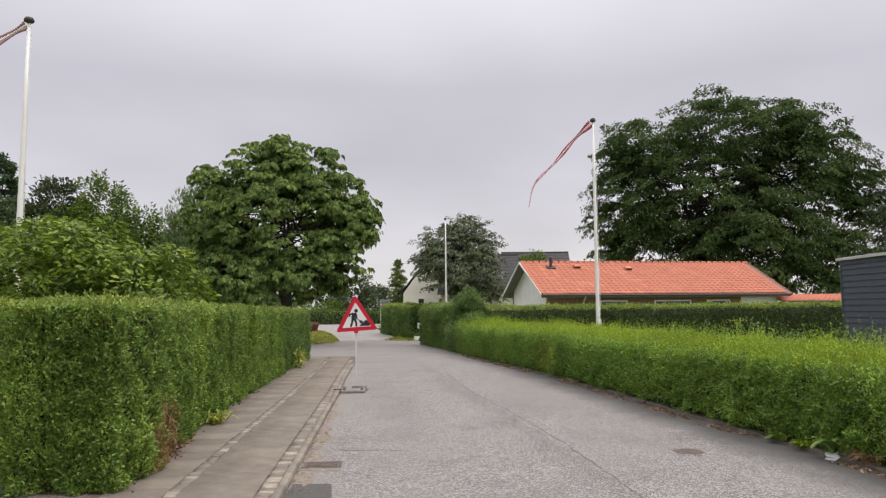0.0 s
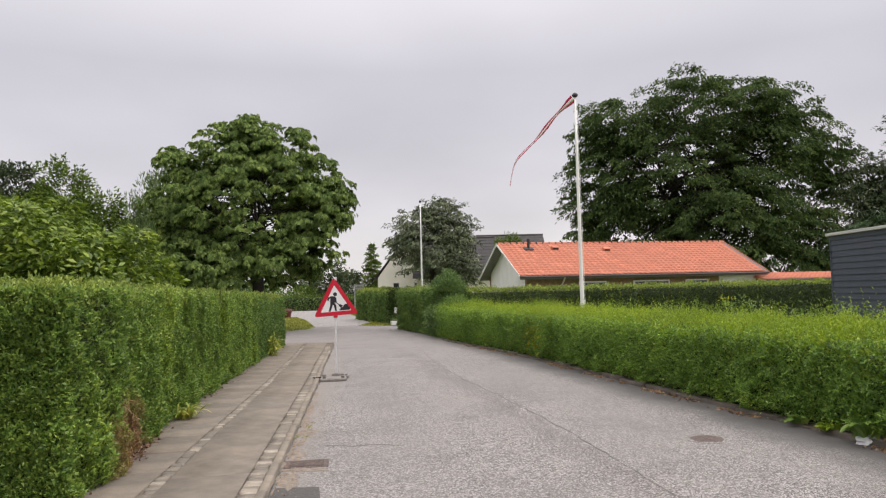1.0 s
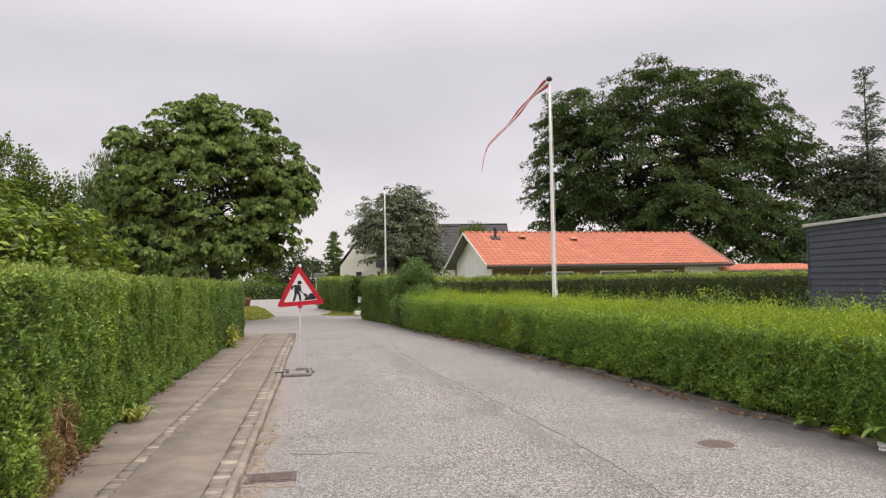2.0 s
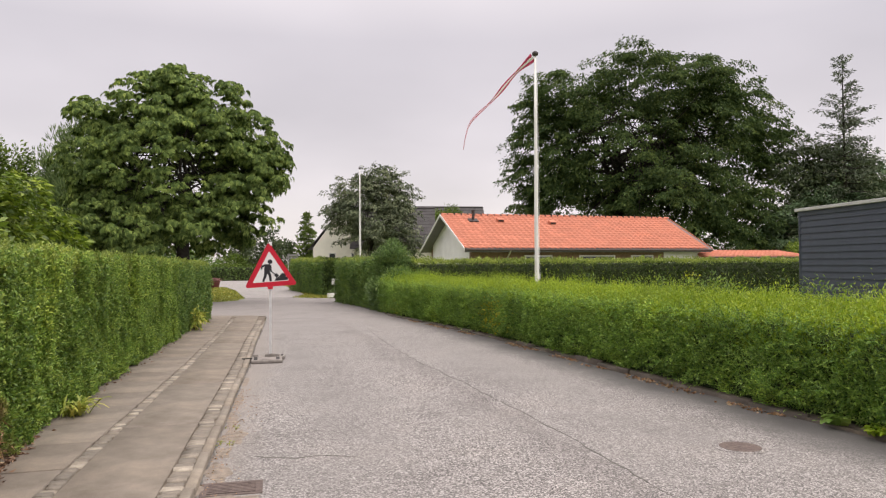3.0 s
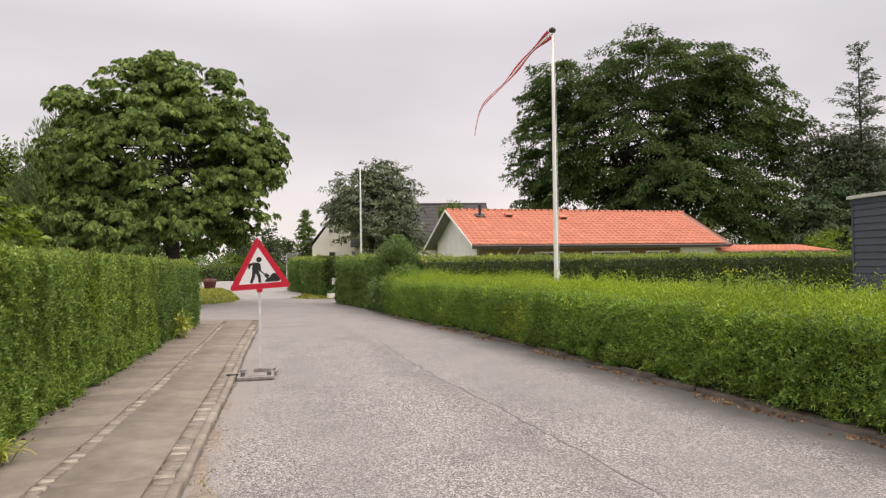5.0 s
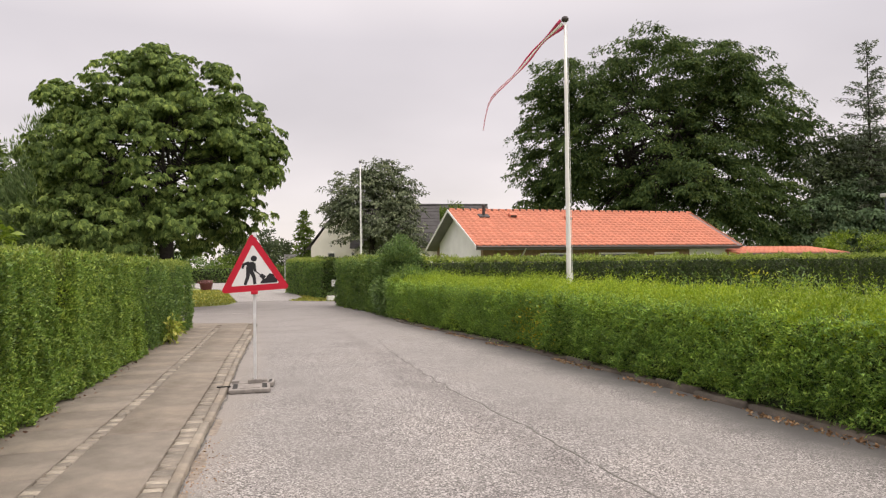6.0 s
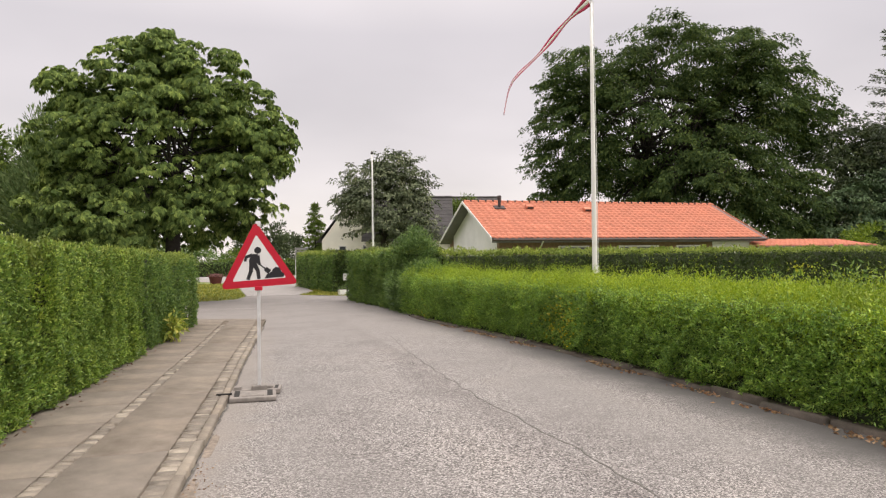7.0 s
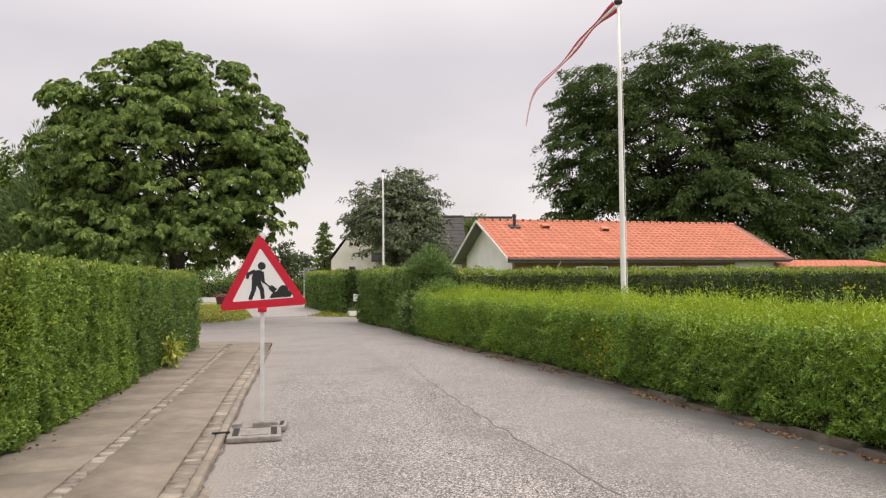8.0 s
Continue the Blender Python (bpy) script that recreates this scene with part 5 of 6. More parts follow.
def pennant(label, top, drift, length, w0, seed, cloth):
    """A long narrow streamer: red, white, red, twisted and sagging from the pole top."""
    ob = thing("pennant", (0, 0, 0), 0, label, "flag", "red and white pennants")
    top, drift = np.asarray(top, float), np.asarray(drift, float)
    n = 44
    t = np.linspace(0, 1, n)
    side = unit(np.cross(drift, [0, 0, 1.0]))
    p = top + drift * t[:, None] * length + np.c_[np.zeros((n, 2)), -0.42 * t**2 + 0.10 * np.sin(t * 9) * t] + side * (0.10 * np.sin(t * 7 + seed) * t)[:, None]
    p[-5:] += np.array([[0.02, 0, -0.03 * k * k] for k in range(5)])
    tan = unit(np.gradient(p, axis=0))
    width = w0 * (1 - 0.86 * t ** 0.7) * (0.75 + 0.25 * np.sin(t * 16 + seed))
    ang = 0.5 + 1.1 * np.sin(t * 5 + seed) * t
    up_ = unit(np.cross(tan, side))
    ax_ = unit(up_ * np.cos(ang)[:, None] + side * np.sin(ang)[:, None])
    cuts = [(-0.5, -0.17, cloth[0], "red_stripe"), (-0.17, 0.17, cloth[1], "white_stripe"), (0.17, 0.5, cloth[0], "red_stripe")]
    for a, b, m_, nm in cuts:
        bulge = 0.012
        rows = [p + ax_ * (width * a)[:, None], p + ax_ * (width * b)[:, None]]
        nrm = np.cross(tan, ax_) * bulge * 0.3
        v = np.concatenate([rows[0] + nrm, rows[1] + nrm, rows[0] - nrm, rows[1] - nrm])
        i = np.arange(n - 1)
        f = np.concatenate([np.stack([i, i + 1, n + i + 1, n + i], 1), np.stack([2 * n + i, 3 * n + i, 3 * n + i + 1, 2 * n + i + 1], 1), np.stack([i, 2 * n + i, 2 * n + i + 1, i + 1], 1), np.stack([n + i, n + i + 1, 3 * n + i + 1, 3 * n + i], 1)])
        part(nm, np_mesh(nm, v, f), m_, ob, smooth=True)
    return ob


flagpole("tall white flagpole with a dark knob behind the wild hedge", (9.476, 26.63, 0), 8.20, 0.062)
pennant("long narrow red and white pennant streaming from a flagpole", (9.40, 26.62, 8.04), (-0.70, 0.17, -0.66), 3.05, 0.30, 1, (M_PENNANT, M_WHITE))
flagpole("tall white flagpole with a dark knob behind a shrub", (-6.80, 21.9, 0), 8.80, 0.072, (0, 0.35))
pennant("faded narrow red and white pennant on a flagpole", (-6.79, 21.88, 8.62), (-0.86, 0.12, -0.55), 2.8, 0.30, 3, (M_FADED, M_WHITE))
flagpole("thin white flagpole in front of the whitebeam", (9.06, 53.5, 0), 8.12, 0.055)


# ---------------------------------------------------------------- roadworks sign
SIGN = (0.985, 19.25)
stand = thing("road_sign", (SIGN[0], SIGN[1], 0), -3.0, "red-bordered triangular roadworks warning sign on a plastic foot", "road sign")


def rounded_tri(side, r, n=6):
    """Corner-rounded upright triangle outline in x, z about its centre."""
    rr = side / math.sqrt(3) - 2 * r
    out = []
    for a in (90, 210, 330):
        c = (rr * math.cos(radians(a)), rr * math.sin(radians(a)))
        for k in range(n + 1):
            b = radians(a - 60 + 120 * k / n)
            out.append((c[0] + r * math.cos(b), c[1] + r * math.sin(b)))
    return out


def plate(outline, y0, y1):
    bm = bmesh.new()
    a, b = [bm.verts.new((x, y0, z)) for x, z in outline], [bm.verts.new((x, y1, z)) for x, z in outline]
    n = len(outline)
    bm.faces.new(a)
    bm.faces.new(b[::-1])
    for i in range(n):
        bm.faces.new((a[i], b[i], b[(i + 1) % n], a[(i + 1) % n]))
    return bm


ZC = 1.53
turn_sign = pose(0, 0, ZC, 0, -3.5, 0)
back = part("sign_plate", plate(rounded_tri(0.90, 0.035), 0.0, 0.018), M_ZINC, stand, "grey metal sign plate")
back.matrix_basis = turn_sign
ring = bmesh.new()
o1, o2 = rounded_tri(0.90, 0.035), rounded_tri(0.62, 0.012)
va, vb = [ring.verts.new((x, -0.004, z)) for x, z in o1], [ring.verts.new((x, -0.004, z)) for x, z in o2]
vc, vd = [ring.verts.new((x, -0.0005, z)) for x, z in o1], [ring.verts.new((x, -0.0005, z)) for x, z in o2]
for i in range(len(o1)):
    j = (i + 1) % len(o1)
    ring.faces.new((va[i], va[j], vb[j], vb[i]))
    ring.faces.new((vc[i], va[i], va[j], vc[j]))
    ring.faces.new((vd[i], vb[i], vb[j], vd[j]))
border = part("red_border", ring, M_RED, back, "red reflective border")
part("white_field", plate(rounded_tri(0.618, 0.012), -0.003, -0.0005), M_SIGNW, back, "white field")


def bar(x0, z0, x1, z1, w0, w1):
    d = Vector((x1 - x0, z1 - z0)).normalized()
    n = Vector((-d.y, d.x))
    return [(x0 + n.x * w0 / 2, z0 + n.y * w0 / 2), (x1 + n.x * w1 / 2, z1 + n.y * w1 / 2), (x1 - n.x * w1 / 2, z1 - n.y * w1 / 2), (x0 - n.x * w0 / 2, z0 - n.y * w0 / 2)]


marks = [[(0.004 + 0.040 * math.cos(a), 0.170 + 0.040 * math.sin(a)) for a in np.linspace(0, 6.283, 18, endpoint=False)],
         [(-0.098, -0.010), (-0.105, 0.045), (-0.088, 0.100), (-0.050, 0.132), (0.000, 0.126), (0.016, 0.095), (-0.006, 0.05), (-0.016, -0.012)],
         bar(-0.06, 0.120, -0.130, 0.100, 0.040, 0.034), bar(-0.128, 0.112, -0.150, 0.048, 0.034, 0.030), bar(0.0, 0.11, 0.012, -0.005, 0.042, 0.030),
         bar(-0.076, 0.010, -0.092, -0.08, 0.056, 0.044), bar(-0.090, -0.07, -0.132, -0.168, 0.044, 0.038), bar(-0.044, 0.010, -0.008, -0.075, 0.056, 0.044), bar(-0.010, -0.07, -0.004, -0.168, 0.044, 0.038),
         bar(-0.01, 0.025, 0.10, -0.075, 0.016, 0.016), bar(0.075, -0.05, 0.125, -0.098, 0.05, 0.06),
         [(0.060, -0.165), (0.28, -0.165), (0.29, -0.13), (0.26, -0.10), (0.24, -0.050), (0.195, -0.040), (0.160, -0.065), (0.145, -0.095), (0.090, -0.12)]]
for k, m_ in enumerate(marks):
    part("symbol_piece", plate(m_, -0.0045 - 0.0001 * k, -0.0025), M_BLACK, back)
part("post", boxed(-0.02, 0.02, 0.02, 0.06, 0.09, 1.98, 0.004), M_ZINC, stand, "pale grey steel post")
part("clamp", boxed(-0.045, 0.045, -0.012, 0.075, 1.225, 1.275, 0.012), M_RED, stand, "red plastic clamp below the plate")
part("clamp", boxed(-0.03, 0.03, 0.0, 0.07, 1.975, 2.045, 0.01), M_ZINC, stand, "small clamp at the tip")
part("bolt", lathe([(0.012, -0.008), (0.012, 0.008)], 8), M_ZINC, stand).matrix_basis = pose(0.0, -0.006, 2.0, 90, 0, 0)

foot = part("foot", boxed(-0.32, 0.19, -0.46, 0.14, 0.004, 0.056, 0.014), M_RUBBER, stand, "grey recycled plastic foot with slots")
# Slots are not cut; dark blocks paint the shade inside them.
for x in (-0.275, 0.090):
    part("slot", boxed(x, x + 0.060, -0.37, -0.02, 0.035, 0.0595), M_DARK, foot, "dark block for the shaded handle slot")
    part("rib", boxed(x - 0.02, x + 0.07, 0.02, 0.13, 0.050, 0.095, 0.008), M_RUBBER, foot)
part("socket", boxed(-0.09, 0.09, -0.03, 0.13, 0.045, 0.110, 0.012), M_RUBBER, foot, "raised post socket")
part("panel", boxed(-0.19, 0.06, -0.38, -0.08, 0.045, 0.064, 0.006), M_RUBBER, foot, "raised middle panel")
foot2 = part("foot", boxed(-0.26, 0.28, -0.16, 0.16, 0.0, 0.06, 0.014), M_RUBBER, stand, "second plastic foot lying beneath")
foot2.matrix_basis = pose(-0.03, 0.14, 0.004, 0, 0, -5)
# Dark block paints the shade of a slot in the lower foot.
part("slot", boxed(0.21, 0.25, -0.10, 0.10, 0.04, 0.0635), M_DARK, foot2)
part("strap", boxed(-0.47, -0.30, -0.225, -0.20, 0.050, 0.072, 0.004), M_DARK, stand, "dark strap end on the kerb")

# ---------------------------------------------------------------- gully, covers, small things
gully = thing("gully_grate", (0.24, 12.09, 0), -4.0, "rusty cast iron gully grate set in sandy asphalt", "drain")
part("frame", boxed(-0.22, 0.22, -0.16, 0.16, -0.08, 0.006, 0.004), M_RUST, gully)
# Dark sheet on the frame paints the shaded depth between the bars.
part("sump", boxed(-0.17, 0.17, -0.12, 0.12, 0.0065, 0.0075), M_DARK, gully, "dark sheet for the shaded opening under the bars")
for k in range(7):
    part("bar", boxed(-0.17, 0.17, -0.118 + k * 0.035, -0.092 + k * 0.035, 0.004, 0.012, 0.002), M_RUST, gully)
part("surround", blob(-0.02, -0.24, 0.46, 0.16, 0.004, 3), M_SAND, gully, "pale sandy surround")
part("surround", blob(-0.26, 0.02, 0.12, 0.42, 0.005, 4), M_SAND, gully, "pale sandy surround")
cover = thing("valve_cover", (4.58, 11.88, 0), 12.0, "small rusty valve cover set in the asphalt", "cover")
part("frame", lathe([(0.235, -0.05), (0.235, 0.004), (0.182, 0.005)], 24), M_ROAD, cover, "asphalt collar")
part("lid", lathe([(0.180, -0.03), (0.180, 0.005), (0.172, 0.007), (0.02, 0.006)], 24), M_RUST, cover, "rusty iron lid")
for k in range(5):
    part("rib", boxed(-0.125, 0.125, -0.122 + k * 0.058, -0.105 + k * 0.058, 0.004, 0.0085, 0.001), M_RUST, cover)

# crumpled litter
bm = bmesh.new()
bmesh.ops.create_icosphere(bm, subdivisions=3, radius=0.125)
for v in bm.verts:
    k = 1 + 0.5 * noise.noise(v.co * 14) + 0.3 * noise.noise(v.co * 35)
    v.co = Vector((v.co.x * 1.5 * k, v.co.y * 0.9 * k, max(-0.02, v.co.z * 0.55 * k)))
paper = part("crumpled_wrapper", bm, M_LITTER)
paper.matrix_basis = pose(6.06, 11.18, 0.024, 0, 0, 20)
tagged(paper, "crumpled white plastic wrapper lying at the road edge", "litter")

post_box = thing("letterbox", (5.30, 39.9, 0), -8.0, "white letterbox on a post at the driveway gap", "letterbox")
part("post", boxed(-0.03, 0.03, 0.02, 0.08, 0.0, 0.95, 0.004), M_PIPE, post_box)
bm = boxed(-0.16, 0.16, -0.14, 0.14, 0.70, 0.98, 0.02)
body_ = part("box", bm, M_WHITE, post_box, "white metal box")
part("flap", boxed(-0.16, 0.16, -0.155, -0.142, 0.90, 0.96, 0.004), M_ALU, body_)
part("name_plate", boxed(-0.08, 0.08, -0.150, -0.142, 0.76, 0.80), M_BLACK, body_)
pot = thing("stone_trough", (5.62, 42.2, 0), 5.0, "low white stone trough with pale flowers at the driveway", "planter")
bm = boxed(-0.34, 0.34, -0.16, 0.16, 0, 0.22, 0.02)
part("trough", bm, M_WHITE, pot)
part("soil", boxed(-0.31, 0.31, -0.13, 0.13, 0.215, 0.232), M_JOINT, pot)
fp = np.c_[rng.uniform(-0.30, 0.30, 160), rng.uniform(-0.12, 0.12, 160), rng.uniform(0.23, 0.36, 160)]
part("flowers", np_mesh("flowers", *leaf_quads(fp, rng.normal(size=(160, 3)) + [0, 0, 0.8], 0.07, 0.045)), M_WILLOW, pot, "small pale green plants")

planter = thing("flower_planter", (-0.28, 61.0, 0), 8.0, "dark red round planter with pink flowers on the grass edge", "planter")
part("tub", lathe([(0.34, -0.02), (0.40, 0.25), (0.44, 0.45), (0.48, 0.48), (0.46, 0.52), (0.4, 0.50)], 24), M_TERRA, planter)
fp = np.c_[rng.normal(size=(420, 2)) * 0.22, rng.uniform(0.48, 0.66, 420)]
part("flowers", np_mesh("flowers", *leaf_quads(fp, rng.normal(size=(420, 3)) + [0, 0, 0.9], 0.09, 0.06)), M_FLOWER, planter, "pink and red flowers")["kind"] = "stuff"

board = thing("notice_board", (6.0, 67.6, 0), 12.0, "grey slatted board on two thin posts behind the hedge", "notice board")
for x in (-0.40, 0.40):
    part("post", lathe([(0.03, -0.05), (0.03, 2.55)], 10), M_ZINC, board).location = (x, 0, 0)
for k in range(4):
    part("slat", boxed(-0.48, 0.48, -0.06, -0.032, 1.60 + k * 0.25, 1.78 + k * 0.25, 0.006), M_SLATE, board, "weathered grey board")


# ---------------------------------------------------------------- weeds, grass and litter
def tuft(name, label, at_, n, length, mat_, lean=(0.3, 0.0), wide=0.035, group=""):
    ob = thing(name, at_, 0, label, "plant", group)
    bits = []
    for k in range(n):
        a = rng.uniform(0, 6.283)
        d = np.array([math.cos(a) * 0.5 + lean[0], math.sin(a) * 0.5 + lean[1], 0])
        ln = length * rng.uniform(0.55, 1.1)
        t = np.linspace(0, 1, 6)[:, None]
        p = d * ln * t + np.array([0, 0, 1]) * ln * (1.0 * t - 0.75 * t**2 * rng.uniform(0.7, 1.2)) + rng.normal(size=3) * [0.05, 0.05, 0]
        s = unit(np.cross(d, [0, 0, 1.0])) * wide / 2
        w = np.sin(np.clip(t * 0.9 + 0.12, 0, 1) * math.pi) * 0.9 + 0.1
        v = np.concatenate([p + s * w, p + [0, 0, 0.006], p - s * w])
        i = np.arange(5)
        bits.append((v, np.concatenate([np.stack([i, i + 1, i + 7, i + 6], 1), np.stack([i + 6, i + 7, i + 13, i + 12], 1)])))
    part("leaves", np_mesh("leaves", *join_np(bits)), mat_, ob)
    return ob


tuft("strap_leaf_weed", "yellowing strap-leaved plant at the foot of the hedge", (-1.33, 15.0, 0.06), 70, 0.42, M_WEED, (0.16, -0.08), 0.026)
tree("leafy_weed", "leafy yellow-green weed at the foot of the hedge", (-0.44, 25.0, 0.04), (-0.44, 25.0, 0.22), 0.012,
     [(-0.44, 25.0, 0.32, 0.20, 0.30, 0.24), (-0.50, 25.4, 0.26, 0.16, 0.22, 0.20)], 34, 9, 0.12, M_WEED, 131, (0.09, 0.09, 0.08), 0.3, 0.5, False, 4, 8, 0.5, "plant")
tuft("leafy_weed", "broad-leaved light green weed in the wild hedge", (6.02, 11.7, 0.03), 36, 0.24, M_TOP_RIGHT, (-0.3, 0.0), 0.05)


def blossoms(name, label, at_, spread_, n, size, mat_):
    ob = thing(name, at_, 0, label, "flowers", "yellow flowers by the hedge")
    p = rng.normal(size=(n, 3)) * np.asarray(spread_)
    p[:, 2] = np.maximum(p[:, 2], -at_[2] + 0.06)
    part("blossom", np_mesh("blossom", *leaf_quads(p, rng.normal(size=(n, 3)) + [-0.6, -0.3, 0.5], size, size * 0.7)), mat_, ob)["kind"] = "stuff"
    st = np.c_[rng.normal(size=(30, 2)) * spread_[0] * 0.6, np.full(30, -0.14)]
    part("stems", np_mesh("stems", *join_np([tube_np([s_, (s_[0] * 0.8, s_[1] * 0.8, 0.0)], [0.004, 0.003], 4) for s_ in st])), M_LEAF_RIGHT, ob)["kind"] = "stuff"
    return ob


blossoms("yellow_flowers", "small yellow flowers growing out of the wild hedge", (5.90, 21.3, 0.52), (0.05, 0.40, 0.19), 190, 0.046, M_YELLOW)
blossoms("yellow_flowers", "few yellow flowers low beside the hedge", (5.50, 28.3, 0.28), (0.08, 0.22, 0.16), 34, 0.05, M_YELLOW)
blossoms("yellow_flowers", "yellow flowering weed behind the wild hedge", (12.25, 22.9, 1.26), (0.11, 0.11, 0.09), 30, 0.07, M_BROADYEL)

tuft("dry_grass_heap", "heap of dry grey-brown grass stalks at the road edge", (6.10, 10.75, 0.02), 90, 0.34, M_STRAW, (-0.1, 0.0), 0.012)
tuft("kerb_weed", "small green weed rooted in the kerb joint", (0.19, 13.45, 0.0), 12, 0.07, M_GRASS, (0.2, 0.0), 0.012)
tuft("kerb_weed", "small green weed rooted in the kerb joint", (0.25, 14.1, 0.0), 9, 0.06, M_GRASS, (0.2, 0.0), 0.012)
tuft("broad_leaf_weed", "pale green broad-leaved weed at the wild hedge foot", (6.00, 12.2, 0.03), 22, 0.26, M_BROAD, (-0.25, -0.1), 0.09)
tuft("broad_leaf_weed", "pale green broad-leaved weed climbing the wild hedge", (6.00, 11.2, 0.05), 30, 0.5, M_BROAD, (-0.15, -0.05), 0.09)

# tall weeds between the hedges
n_w = 900
wx = rng.uniform(0, 1, n_w)
wp = np.c_[np.interp(wx, [0, 0.4, 1], [9.5, 11.0, 13.2]) + rng.normal(size=n_w) * 0.5, np.interp(wx, [0, 0.4, 1], [24.5, 20.5, 14.0]) + rng.normal(size=n_w) * 0.8, np.zeros(n_w)]
tall = rng.uniform(0.75, 1.25, n_w) * (1 + 0.22 * waves(wp, 1.4, 5))
ps, ds = [], []
for k in range(12):
    a = (k + rng.uniform(0, 1, n_w)) / 12
    ps.append(wp + np.c_[rng.normal(size=(n_w, 2)) * 0.04, a * tall])
    ds.append(np.c_[rng.normal(size=(n_w, 2)), np.full(n_w, 0.8)])
ps, ds = np.concatenate(ps), np.concatenate(ds)
weeds = part("tall_weeds", np_mesh("tall_weeds", *leaf_quads(ps, ds, 0.11 * rng.uniform(0.6, 1.3, len(ps)), 0.035)), M_LEAF_ROADSIDE)
tagged(weeds, "tall green weeds growing in the garden behind the hedge", "weeds", kind="stuff")

# grass at the junction
def grass(label, poly_fn, n, h):
    p = poly_fn(n)
    d = np.c_[rng.normal(size=(len(p), 2)) * 0.45, np.ones(len(p))]
    sz = h * rng.uniform(0.5, 1.4, len(p))
    ob = part("grass", np_mesh("grass", *leaf_quads(np.c_[p, np.full(len(p), -0.03)], d, sz, 0.05)), M_GRASS)
    return tagged(ob, label, "grass", kind="stuff")


def island(n):
    y = rng.uniform(39.9, 61.0, n * 2)
    x = rng.uniform(-9, 1.3, n * 2)
    keep = (x < np.interp(y, [39.9, 41.0, 43.0, 54.0, 61.0], [-0.3, 0.85, 1.25, 1.05, 0.5])) & (y > np.interp(x, [-9, -0.9, 1.3], [38.9, 39.6, 40.8]))
    return np.c_[x, y][keep][:n]


def verge(n):
    y = rng.uniform(42.0, 66.0, n * 2)
    x = rng.uniform(3.3, 6.4, n * 2)
    keep = (x > np.interp(y, [42, 43, 46, 56, 66], [4.5, 3.6, 4.65, 4.95, 5.05])) & (x < np.interp(y, [42, 44, 48, 53, 66], [6.4, 5.3, 5.0, 4.6, 6.4]) + 0.4)
    return np.c_[x, y][keep][:n]


grass("short mown yellow-green grass on the corner", island, 16000, 0.09)
grass("narrow mown grass verge along the lane", verge, 5000, 0.09)

# dead leaves along the road edges
n_d = 1500
y = rng.uniform(9.5, 27, n_d)
x = np.interp(y, [9, 13, 20, 24.8, 28.4], [5.96, 5.90, 5.88, 5.64, 5.28]) - np.abs(rng.normal(size=n_d)) * 0.07
keep = waves(np.c_[x, y, y * 0], 0.9, 88) > 0.05
dl = part("dead_leaves", np_mesh("dead_leaves", *leaf_quads(np.c_[x, y, np.full(n_d, 0.008)][keep], np.c_[rng.normal(size=(n_d, 2)), np.full(n_d, 0.15)][keep], 0.045 * rng.uniform(0.6, 1.4, keep.sum()), 0.028)), M_STRAW)
tagged(dl, "reddish brown dead leaves along the road edge", "leaves", kind="stuff")
n_d = 300
y = np.r_[rng.uniform(11.9, 13.6, 240), rng.uniform(11, 24, 60)]
x = np.interp(y, [11, 14.5, 18, 22, 24.7], [-1.66, -1.46, -1.19, -0.81, -0.51]) + np.abs(rng.normal(size=n_d)) * 0.07
dl = part("dead_leaves", np_mesh("dead_leaves", *leaf_quads(np.c_[x, y, np.full(n_d, 0.064)], np.c_[rng.normal(size=(n_d, 2)), np.full(n_d, 0.2)], 0.05 * rng.uniform(0.6, 1.4, n_d), 0.025)), M_DEADLEAF)
tagged(dl, "brown dead leaves at the foot of the hedge", "leaves", kind="stuff")

# straw-like dead twigs hanging in the brown patch of the clipped hedge
n_d = 520
y = rng.normal(12.6, 0.42, n_d)
zt = rng.uniform(0.05, 1, n_d) * np.clip(0.70 - np.abs(y - 12.6) * 0.6, 0.1, 1)
x = np.interp(y, [11, 14.5, 18], [-1.70, -1.50, -1.23]) + rng.uniform(-0.05, 0.05, n_d)
dt = part("dead_twigs", np_mesh("dead_twigs", *leaf_quads(np.c_[x, y, 0.06 + zt], np.c_[rng.normal(0.25, 0.3, n_d), rng.normal(0, 0.5, n_d), rng.normal(-0.6, 0.5, n_d)], 0.11 * rng.uniform(0.5, 1.4, n_d), 0.010)), M_STRAW)
tagged(dt, "dry straw-coloured dead twigs in the hedge foot", "twigs", kind="stuff")

# ---------------------------------------------------------------- pavement, kerbs and their stones
PZ = 0.056
inner = lambda y, off: kerb_x(y) - off  # noqa: E731
hedge_x = lambda y: float(np.interp(y, [-12, 0, 11.05, 14.5, 18.0, 20.0, 22.0, 24.7, 28.6, 30], [-3.4, -2.55, -1.70, -1.50, -1.23, -1.06, -0.85, -0.55, -0.14, 0.0]))  # noqa: E731
ys = [-12, 0, 6, 10.75, 12.9, 15.3, 18.0, 20.75, 22.3, 25.5, 28.6, 29.7]
bed = part("pavement", prism([(kerb_x(v) - 0.02, v) for v in ys] + [(hedge_x(v) - 0.08, v) for v in ys[::-1]], -0.08, PZ - 0.018), M_JOINT)
tagged(bed, "concrete slab pavement with rows of granite setts", "pavement", kind="structure")
ramp_bm = bmesh.new()
rv = [ramp_bm.verts.new(c) for c in ((-0.15, 29.35, PZ - 0.004), (1.50, 29.35, PZ - 0.004), (1.15, 30.45, 0.006), (-0.25, 30.95, 0.006), (-0.15, 29.35, -0.05), (1.50, 29.35, -0.05), (1.15, 30.45, -0.05), (-0.25, 30.95, -0.05))]
